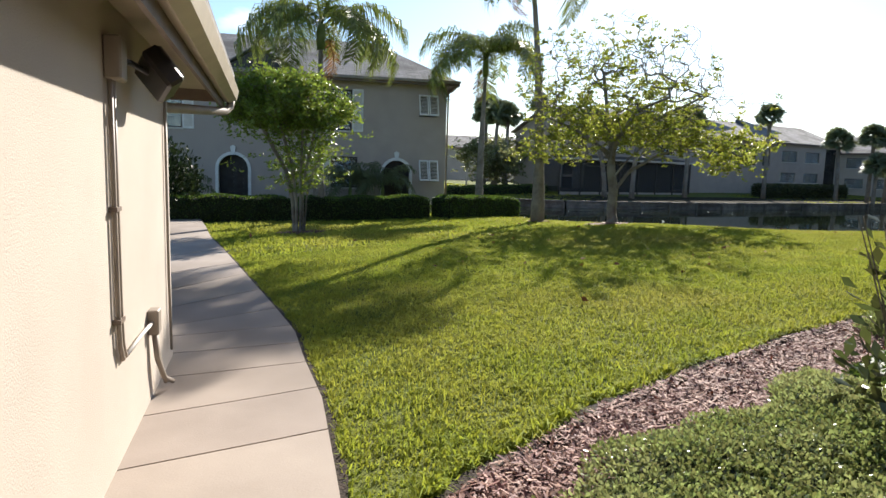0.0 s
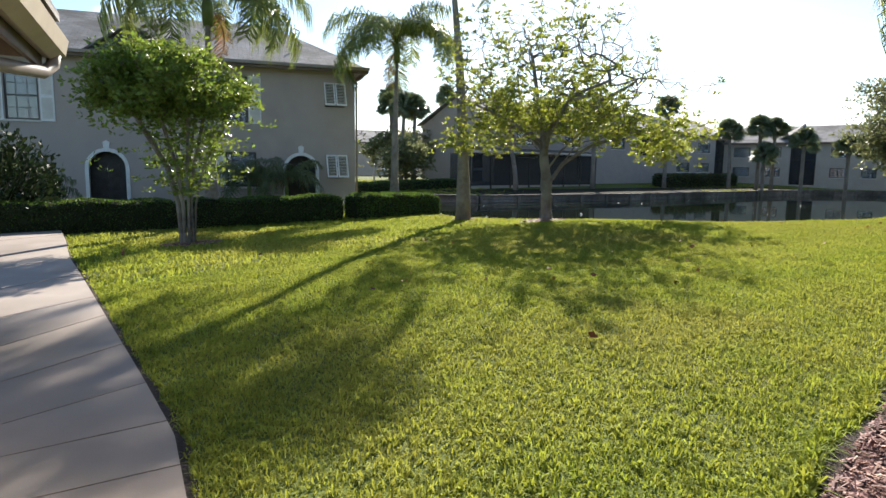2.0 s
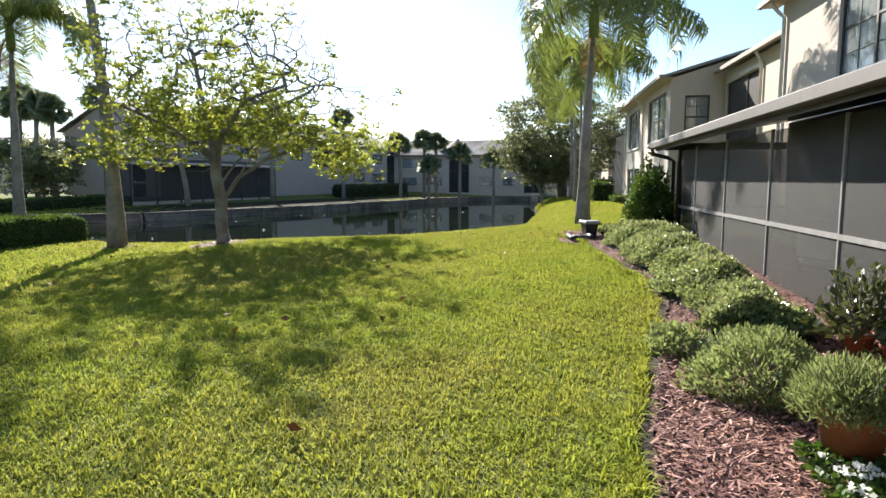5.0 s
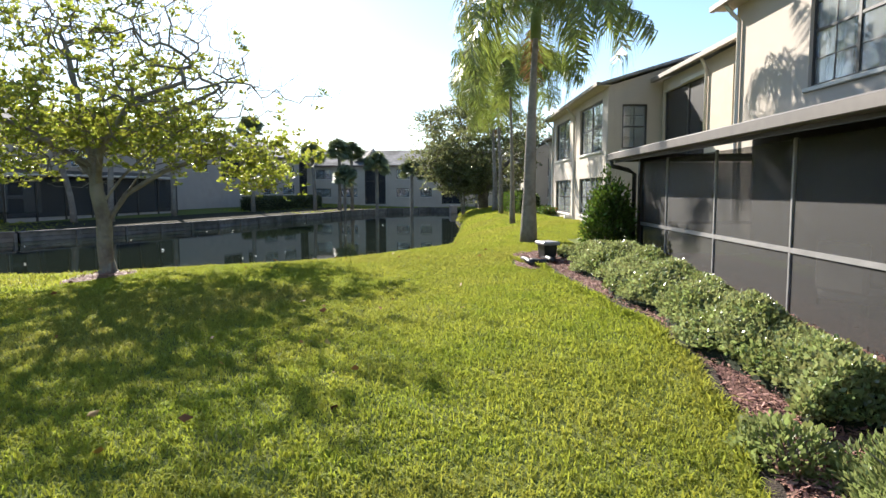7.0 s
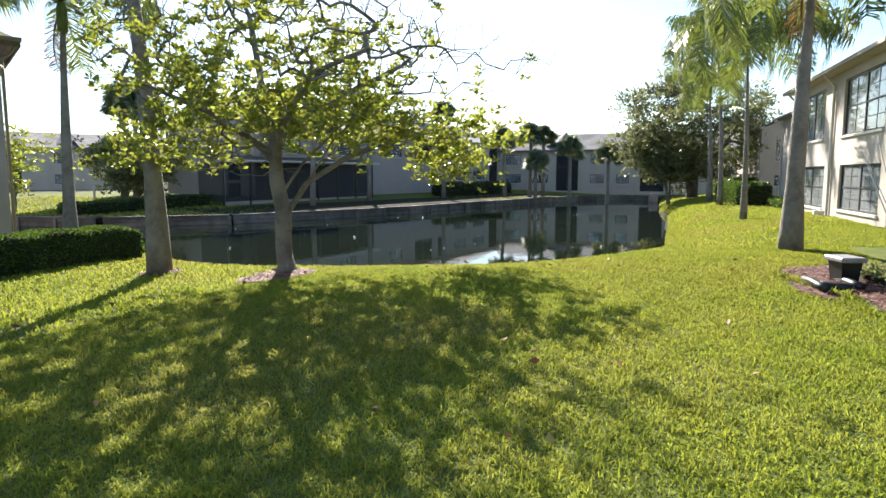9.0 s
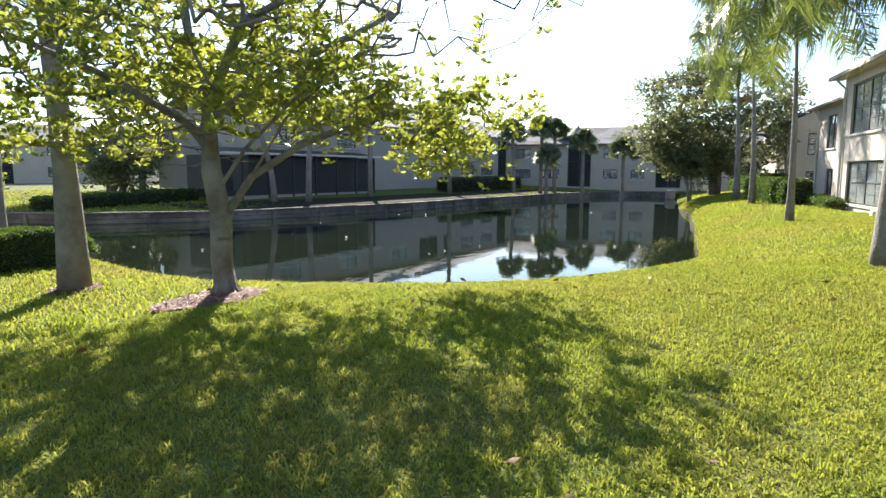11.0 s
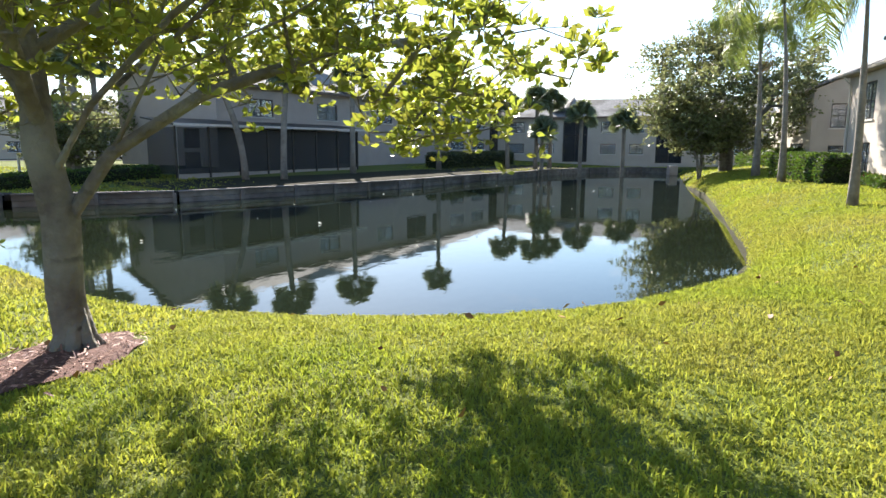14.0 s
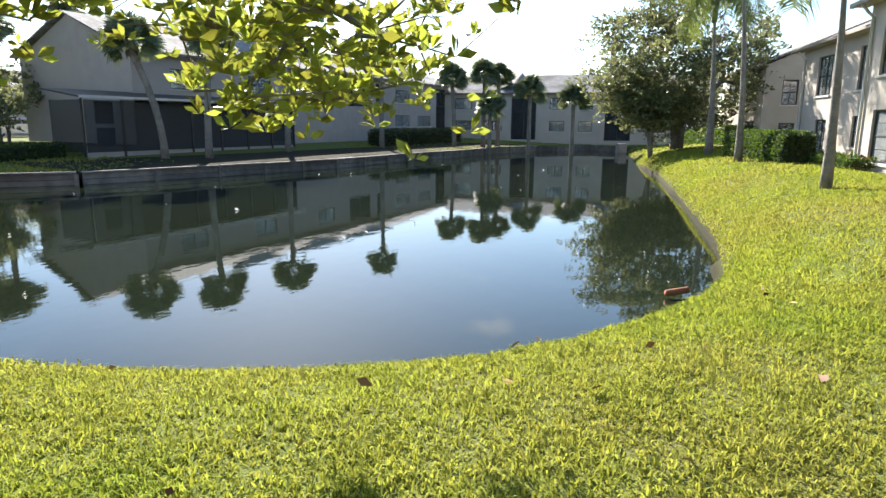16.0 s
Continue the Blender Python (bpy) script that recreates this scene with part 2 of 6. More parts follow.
def water_mat():
    m = bpy.data.materials.new("pond_water")
    m.use_nodes = True
    n, l = m.node_tree.nodes, m.node_tree.links
    b = n["Principled BSDF"]
    b.inputs["Base Color"].default_value = (0.012, 0.017, 0.010, 1)
    b.inputs["Roughness"].default_value, b.inputs["IOR"].default_value = 0.015, 1.34
    b.inputs["Specular IOR Level"].default_value = 0.5
    co = n.new("ShaderNodeTexCoord")
    nz = n.new("ShaderNodeTexNoise"); nz.inputs["Scale"].default_value = 2.2; nz.inputs["Detail"].default_value = 3
    mp = n.new("ShaderNodeMapping"); mp.inputs["Scale"].default_value = (1, 1.8, 1)
    l.new(co.outputs["Object"], mp.inputs[0]); l.new(mp.outputs[0], nz.inputs["Vector"])
    bp = n.new("ShaderNodeBump"); bp.inputs["Strength"].default_value = 0.06; bp.inputs["Distance"].default_value = 0.03
    l.new(nz.outputs[0], bp.inputs["Height"]); l.new(bp.outputs[0], b.inputs["Normal"])
    return m


M_GLASS, M_SCREEN, M_WATER = glass_mat(), screen_mat(), water_mat()


# ---- small building helpers ----
def part(name, bm, material, parent=None, label="", smooth=False):
    me = bpy.data.meshes.new(name)
    bm.to_mesh(me); bm.free()
    for m in (material if isinstance(material, (list, tuple)) else [material]):
        me.materials.append(m)
    if smooth:
        me.polygons.foreach_set("use_smooth", [True] * len(me.polygons))
    ob = new(name, me)
    if parent:
        ob.parent = parent
    if label:
        ob["label"] = label
    return ob


def np_part(name, verts, faces, material, parent=None, label="", smooth=False):
    """verts: array (n, 3); faces: array (m, 3 or 4)."""
    me = bpy.data.meshes.new(name)
    verts, faces = np.asarray(verts, np.float32), np.asarray(faces, np.int32)
    k = faces.shape[1]
    me.vertices.add(len(verts)); me.vertices.foreach_set("co", verts.ravel())
    me.loops.add(faces.size); me.loops.foreach_set("vertex_index", faces.ravel())
    me.polygons.add(len(faces)); me.polygons.foreach_set("loop_start", np.arange(0, faces.size, k, dtype=np.int32))
    me.update(calc_edges=True)
    me.materials.append(material)
    if smooth:
        me.polygons.foreach_set("use_smooth", [True] * len(me.polygons))
    ob = new(name, me)
    if parent:
        ob.parent = parent
    if label:
        ob["label"] = label
    return ob


def empty(name, label, category, at=(0, 0, 0), rz=0.0, group="", kind=""):
    ob = new(name)
    ob.location, ob.rotation_euler = at, (0, 0, radians(rz))
    return tagged(ob, label, category, group, kind)


def box(bm, x0, y0, z0, x1, y1, z1, bevel=0.0, m=None):
    r = bmesh.ops.create_cube(bm, size=1)
    vs = r["verts"]
    for v in vs:
        v.co = Vector(((x0 + x1) / 2 + v.co.x * (x1 - x0), (y0 + y1) / 2 + v.co.y * (y1 - y0), (z0 + z1) / 2 + v.co.z * (z1 - z0)))
    if bevel:
        es = list({e for v in vs for e in v.link_edges})
        out = bmesh.ops.bevel(bm, geom=es, offset=bevel, segments=1, affect="EDGES")
        vs = out["verts"]
    if m is not None:
        bmesh.ops.transform(bm, matrix=m, verts=vs)
    return vs


def boxes(name, specs, material, parent=None, label="", bevel=0.0):
    bm = bmesh.new()
    for s in specs:
        box(bm, *s, bevel=bevel)
    return part(name, bm, material, parent, label)


def tube(bm, pts, radii, sides=8, cap=True):
    """A tapered tube along the points, added to bm."""
    pts = [Vector(p) for p in pts]
    rings, ref = [], None
    for i, p in enumerate(pts):
        d = (pts[min(i + 1, len(pts) - 1)] - pts[max(i - 1, 0)]).normalized()
        if ref is None:
            ref = d.orthogonal().normalized()
        ref = (ref - d * ref.dot(d)).normalized()
        o = d.cross(ref)
        r = radii[i] if isinstance(radii, (list, tuple)) else radii
        rings.append([bm.verts.new(p + (ref * math.cos(a) + o * math.sin(a)) * r) for a in [2 * math.pi * k / sides for k in range(sides)]])
    for a, b in zip(rings, rings[1:]):
        for k in range(sides):
            bm.faces.new((a[k], a[(k + 1) % sides], b[(k + 1) % sides], b[k]))
    if cap:
        bm.faces.new(rings[0][::-1]); bm.faces.new(rings[-1])


def lathe(bm, profile, sides=20, at=(0, 0, 0)):
    rings = [[bm.verts.new((at[0] + r * math.cos(2 * math.pi * k / sides), at[1] + r * math.sin(2 * math.pi * k / sides), at[2] + z)) for k in range(sides)] for r, z in profile]
    for a, b in zip(rings, rings[1:]):
        for k in range(sides):
            bm.faces.new((a[k], a[(k + 1) % sides], b[(k + 1) % sides], b[k]))


rng = np.random.default_rng(7)


def leaves(points, normals, size, jitter=0.35, aspect=0.5, rg=None, droop=0.0, loose=0.55):
    """Pointed leaves of two bent triangles pairs: arrays of vertices and triangle faces."""
    rg = rg or rng
    n = len(points)
    d = normals + rg.normal(0, loose, (n, 3)); d[:, 2] -= droop
    d /= np.linalg.norm(d, axis=1)[:, None] + 1e-9
    s = rg.normal(0, 1, (n, 3)); s -= (s * d).sum(1)[:, None] * d; s /= np.linalg.norm(s, axis=1)[:, None] + 1e-9
    u = np.cross(d, s)
    L = (size * (1 + rg.uniform(-jitter, jitter, n)))[:, None]
    a = points; m1 = points + d * L * 0.6 + s * L * aspect * 0.5 + u * L * 0.06; m2 = points + d * L * 0.6 - s * L * aspect * 0.5 + u * L * 0.06; t = points + d * L
    v = np.stack([a, m1, t, m2], 1).reshape(-1, 3)
    i = np.arange(n)[:, None] * 4
    f = np.concatenate([i + [0, 1, 2], i + [0, 2, 3]], 1).reshape(-1, 3)
    return v, f


# ---- lie of the land ----
SHORE = [(15.9, 12.4), (15.45, 11.0), (15.33, 9.9), (15.42, 8.75), (15.68, 7.85), (16.05, 7.05), (16.6, 6.4), (17.35, 5.85), (18.6, 5.15), (20.6, 4.5), (23.8, 4.25),
         (27.5, 4.35), (33.0, 4.4), (40.0, 4.6), (45.6, 5.2), (52, 5.6), (60, 6.1), (66, 6.3), (67.5, 9), (63.5, 13.4), (58, 15.9), (52, 17.0), (46, 18.6),
         (39.5, 19.8), (33.5, 22.0), (29, 24.2), (25.3, 28), (24.2, 36), (18.5, 37), (18.6, 30), (19.6, 23.4), (18.3, 19.2), (16.9, 15.2)]
WALL_FROM, WALL_TO = 17, 27     # the stretch of the shore that the seawall holds
WATER_Z = -0.72


def smooth(a, b, x):
    t = np.clip((x - a) / (b - a), 0, 1)
    return t * t * (3 - 2 * t)


def shore_distance(x, y):
    """Distance to the shore, below zero inside the pond, and whether the nearest shore is walled."""
    x, y = np.asarray(x, float), np.asarray(y, float)
    best, wall, inside = np.full(x.shape, 1e9), np.zeros(x.shape, bool), np.zeros(x.shape, bool)
    for i in range(len(SHORE)):
        (ax, ay), (bx, by) = SHORE[i], SHORE[(i + 1) % len(SHORE)]
        dx, dy = bx - ax, by - ay
        t = np.clip(((x - ax) * dx + (y - ay) * dy) / (dx * dx + dy * dy), 0, 1)
        d = np.hypot(x - ax - t * dx, y - ay - t * dy)
        near = d < best
        best = np.where(near, d, best); wall = np.where(near, WALL_FROM <= i < WALL_TO, wall)
        cross = ((ay > y) != (by > y)) & (x < dx * (y - ay) / (dy if dy else 1e-9) + ax)
        inside ^= cross
    return np.where(inside, -best, best), wall


def land(x, y):
    x, y = np.asarray(x, float), np.asarray(y, float)
    d, wall = shore_distance(x, y)
    h = 0.02 - 0.05 * (1 - smooth(2, 5, x)) * (1 - smooth(8, 12, y)) + 0.014 * np.clip(x, 0, 16) + 0.15 * (1 - smooth(0.5, 4, y)) * smooth(4, 12, x)
    h = h - 0.22 * smooth(8, 14.5, y) - 0.014 * np.clip(x - 2, 0, 14) * smooth(6, 12, y)
    h = h + 0.03 * np.sin(x * 0.9 + 1) * np.sin(y * 0.7) * smooth(2, 6, x)
    far = smooth(15, 24, 0.4 * x + y - 6)
    h = h * (1 - far) + far * (-0.30 + 0.5 * smooth(1, 12, np.abs(d)))
    bank = h - np.interp(d, [0, 0.15, 0.5, 1.0, 1.7, 2.6], [0.80, 0.60, 0.36, 0.18, 0.07, 0])
    h = np.where(wall, h, bank)
    inside = np.where(wall, np.where(d < -0.05, -1.5, h), WATER_Z - 0.1 + np.maximum(d, -2) * 0.5)
    return np.where(d < 0, inside, h)


def lz(x, y):
    return float(land(x, y))


def ground_sheet():
    xs = np.unique(np.concatenate([np.arange(-3, 30, 0.35), np.arange(30, 75, 0.8), np.arange(75, 200, 12), np.arange(-60, -3, 4), [-900, -400, -150, 250, 400, 900, 1800]]))
    ys = np.unique(np.concatenate([np.arange(-4, 32, 0.35), np.arange(32, 60, 1.5), np.arange(60, 200, 12), np.arange(-60, -4, 4), [-900, -400, -150, 250, 400, 900, 1800]]))
    X, Y = np.meshgrid(xs, ys)
    Z = land(X, Y)
    v = np.stack([X, Y, Z], -1).reshape(-1, 3)
    nx = len(xs)
    i = (np.arange(len(ys) - 1)[:, None] * nx + np.arange(nx - 1)[None, :]).ravel()[:, None]
    g = np_part("ground", v, i + [0, 1, nx + 1, nx], M_SOIL, smooth=True)
    tagged(g, "grassy ground sloping gently down to a pond", kind="structure")


ground_sheet()
bm = bmesh.new()
vs = [bm.verts.new((x, y, WATER_Z)) for x, y in ((15.5, 2.5), (70, 2.5), (70, 38.5), (15.5, 38.5))]
bm.faces.new(vs)
tagged(part("water", bm, M_WATER), "still dark pond water mirroring sky and trees", kind="structure")

# ---- the sidewalk ----
WALK_R = [(-1.6, -1.2), (-0.95, 0.4), (-0.16, 1.96), (0.32, 2.95), (0.60, 3.70), (0.89, 4.40), (1.17, 5.40), (1.60, 7.0), (1.95, 8.30), (2.75, 11.2), (3.6, 13.9), (4.5, 17)]
WALK_L = [(-2.9, -0.9), (-2.25, 0.7), (-1.4, 2.25), (-0.95, 3.1), (-0.40, 4.0), (-0.12, 4.75), (0.12, 5.22), (0.48, 6.45), (0.93, 8.0), (1.6, 10.6), (2.36, 13.1), (3.5, 17.3)]


def along(line, s):
    """The point at the fraction s of a line."""
    i = min(int(s * (len(line) - 1)), len(line) - 2)
    f = s * (len(line) - 1) - i
    return Vector(line[i]).lerp(Vector(line[i + 1]), f)


def sidewalk():
    top = empty("pavement", "pale worn concrete garden path in scored panels", "", kind="structure")
    n = 17
    for k in range(n):
        a, b = k / n, (k + 1) / n
        bm = bmesh.new()
        ring = []
        cols = 5
        g = 0.004 / 1
        for j in range(4):
            s = a + (b - a) * j / 3
            s = min(max(s, a + 0.0006), b - 0.0006)
            L, R = along(WALK_L, s), along(WALK_R, s)
            ring.append([bm.verts.new((*L.lerp(R, c / cols), 0.04)) for c in range(cols + 1)])
        for r0, r1 in zip(ring, ring[1:]):
            for c in range(cols):
                bm.faces.new((r0[c], r0[c + 1], r1[c + 1], r1[c]))
        for v in bm.verts:
            v.co.z = max(lz(v.co.x, v.co.y), -0.1) + 0.035
        r = bmesh.ops.extrude_face_region(bm, geom=bm.faces[:])
        bmesh.ops.translate(bm, verts=[e for e in r["geom"] if isinstance(e, bmesh.types.BMVert)], vec=(0, 0, -0.09))
        bmesh.ops.recalc_face_normals(bm, faces=bm.faces[:])
        part("paving_slab", bm, M_WALK, top)
    # the branch that turns behind the building
    for k in range(3):
        bm = bmesh.new()
        u0, u1 = k / 3 + 0.003, (k + 1) / 3 - 0.003
        a0, a1, c0, c1 = Vector((0.08, 5.03)), Vector((-2.8, 6.1)), Vector((0.40, 6.22)), Vector((-2.5, 7.3))
        q = [a0.lerp(a1, u0), c0.lerp(c1, u0), c0.lerp(c1, u1), a0.lerp(a1, u1)]
        f = bm.faces.new([bm.verts.new((v.x - 0.03, v.y, lz(v.x, v.y) + 0.034)) for v in q])
        e = bmesh.ops.extrude_face_region(bm, geom=[f])
        bmesh.ops.translate(bm, verts=[g for g in e["geom"] if isinstance(g, bmesh.types.BMVert)], vec=(0, 0, -0.09))
        bmesh.ops.recalc_face_normals(bm, faces=bm.faces[:])
        part("paving_slab", bm, M_WALK, top)
    # soil strip where the lawn was edged
    bm = bmesh.new()
    for off, line in ((0.05, WALK_R),):
        prev = None
        for k in range(80):
            p = along(line, k / 79)
            q = p + Vector((off + 0.02 * math.sin(k * 1.7), 0))
            z = lz(q.x, q.y) + 0.012
            cur = (bm.verts.new((p.x - 0.02, p.y, z)), bm.verts.new((q.x, q.y, z)))
            if prev:
                bm.faces.new((prev[0], prev[1], cur[1], cur[0]))
            prev = cur
    tagged(part("trim", bm, M_EDGE), "bare dark soil groove where the lawn is edged along the path", kind="structure")


sidewalk()


# ---- walls, windows, roofs ----
def wall(parent, x0, x1, z0, z1, holes, material, y=0.0, thick=0.2, name="wall", label=""):
    """A wall along local x whose face is at local y, pierced by holes (x0, z0, x1, z1)."""
    xs = sorted({x0, x1, *[h[0] for h in holes], *[h[2] for h in holes]})
    zs = sorted({z0, z1, *[h[1] for h in holes], *[h[3] for h in holes]})
    bm = bmesh.new()
    F = [[bm.verts.new((x, y, z)) for z in zs] for x in xs]
    B = [[bm.verts.new((x, y + thick, z)) for z in zs] for x in xs]

    def solid(i, k):
        if not (0 <= i < len(xs) - 1 and 0 <= k < len(zs) - 1):
            return False
        xm, zm = (xs[i] + xs[i + 1]) / 2, (zs[k] + zs[k + 1]) / 2
        return not any(h[0] < xm < h[2] and h[1] < zm < h[3] for h in holes)

    for i in range(len(xs) - 1):
        for k in range(len(zs) - 1):
            if not solid(i, k):
                continue
            bm.faces.new((F[i][k], F[i + 1][k], F[i + 1][k + 1], F[i][k + 1]))
            bm.faces.new((B[i][k], B[i][k + 1], B[i + 1][k + 1], B[i + 1][k]))
            for di, dk, a, b in ((-1, 0, (i, k + 1), (i, k)), (1, 0, (i + 1, k), (i + 1, k + 1)), (0, -1, (i, k), (i + 1, k)), (0, 1, (i + 1, k + 1), (i, k + 1))):
                if not solid(i + di, k + dk):
                    bm.faces.new((F[a[0]][a[1]], B[a[0]][a[1]], B[b[0]][b[1]], F[b[0]][b[1]]))
    for v in [v for v in bm.verts if not v.link_faces]:
        bm.verts.remove(v)
    bmesh.ops.recalc_face_normals(bm, faces=bm.faces[:])
    return part(name, bm, material, parent, label)


def window(parent, x0, z0, x1, z1, y=0.0, cols=2, rows=2, mullion=True, frame=None, sill=True, curtain=False, sill_mat=None):
    """A double window set in a hole, with frame, bars, pane, sill and a near-black sheet for the unlit inside."""
    frame = frame or M_DARK
    w = boxes("window", [(x0, y + 0.06, z0, x0 + 0.05, y + 0.12, z1), (x1 - 0.05, y + 0.06, z0, x1, y + 0.12, z1),
                         (x0 + 0.05, y + 0.06, z1 - 0.05, x1 - 0.05, y + 0.12, z1), (x0 + 0.05, y + 0.06, z0, x1 - 0.05, y + 0.12, z0 + 0.05)], frame, parent)
    if sill:
        boxes("window_sill", [(x0 - 0.05, y - 0.06, z0 - 0.07, x1 + 0.05, y + 0.055, z0 - 0.002)], sill_mat or M_CREAM, w, bevel=0.01)
    bars = []
    if mullion:
        xm = (x0 + x1) / 2
        bars.append((xm - 0.03, y + 0.065, z0 + 0.05, xm + 0.03, y + 0.115, z1 - 0.05))
    bars.append((x0 + 0.05, y + 0.07, (z0 + z1) / 2 - 0.02, x1 - 0.05, y + 0.11, (z0 + z1) / 2 + 0.02))
    for i in range(1, cols * 2 if mullion else cols):
        xb = x0 + (x1 - x0) * i / (cols * 2 if mullion else cols)
        if not (mullion and i == cols):
            bars.append((xb - 0.009, y + 0.08, z0 + 0.05, xb + 0.009, y + 0.1, z1 - 0.05))
    for i in range(1, rows * 2):
        if i != rows:
            zb = z0 + (z1 - z0) * i / (rows * 2)
            bars.append((x0 + 0.05, y + 0.082, zb - 0.009, x1 - 0.05, y + 0.098, zb + 0.009))
    for s_ in bars:
        boxes("window_bar", [s_], frame, w)
    pane = boxes("pane", [(x0 + 0.05, y + 0.088, z0 + 0.05, x1 - 0.05, y + 0.094, z1 - 0.05)], M_GLASS, w)
    if curtain:
        bm = bmesh.new()
        for a, b in ((x0 + 0.06, x0 + 0.06 + (x1 - x0) * 0.22), (x1 - 0.06 - (x1 - x0) * 0.22, x1 - 0.06)):
            n = 16
            prev = None
            for i in range(n + 1):
                xx = a + (b - a) * i / n
                yy = y + 0.24 + 0.03 * math.sin(i * 1.9)
                cur = (bm.verts.new((xx, yy, z0)), bm.verts.new((xx, yy, z1)))
                if prev:
                    bm.faces.new((prev[0], cur[0], cur[1], prev[1]))
                prev = cur
        part("curtain", bm, M_CURTAIN, w)
    # flat sheet whose colour gives the darkness indoors
    boxes("room_gloom", [(x0 - 0.3, y + 0.9, z0 - 0.3, x1 + 0.3, y + 0.92, z1 + 0.3)], M_ROOMDARK, w)
    return w


def slab_poly(bm, pts, t=0.1):
    """A flat plate: the polygon pts and its copy t lower."""
    a = [bm.verts.new(p) for p in pts]
    b = [bm.verts.new((p[0], p[1], p[2] - t)) for p in pts]
    fs = [bm.faces.new(a), bm.faces.new(b[::-1])]
    for i in range(len(pts)):
        j = (i + 1) % len(pts)
        fs.append(bm.faces.new((a[i], b[i], b[j], a[j])))
    uv = bm.loops.layers.uv.verify()
    p0, p1, p2 = Vector(pts[0]), Vector(pts[1]), Vector(pts[2])
    e = (p1 - p0).normalized(); nn = e.cross(p2 - p0).normalized(); g = nn.cross(e)
    for f in fs:
        for lo in f.loops:
            q = lo.vert.co - p0
            lo[uv].uv = (q.dot(e), q.dot(g))


def gable_roof(parent, x0, x1, depth, eave, ridge, over=0.35, hip0=0.0, hip1=0.0, y0=0.0, material=None):
    """A roof along local x with its ridge at mid depth; hip0 and hip1 draw the ridge in at the ends."""
    yr = y0 + depth / 2
    a, b, c, d = (x0 - over, y0 - over, eave), (x1 + over, y0 - over, eave), (x1 + over, y0 + depth + over, eave), (x0 - over, y0 + depth + over, eave)
    r0, r1 = (x0 - (0 if hip0 else over) + hip0, yr, ridge), (x1 + (0 if hip1 else over) - hip1, yr, ridge)
    bm = bmesh.new()
    slab_poly(bm, [a, b, r1, r0], 0.08)
    slab_poly(bm, [c, d, r0, r1], 0.08)
    if hip1:
        slab_poly(bm, [b, c, r1], 0.08)
    if hip0:
        slab_poly(bm, [d, a, r0], 0.08)
    r = part("roof", bm, material or M_ROOF, parent)
    return r


def pipe(name, parent, pts, r, material, sides=8, label=""):
    bm = bmesh.new()
    tube(bm, pts, r, sides)
    return part(name, bm, material, parent, label, smooth=True)


# ---- the near building, whose corner the walk starts beside ----
CORNER = (-0.24, 4.02)


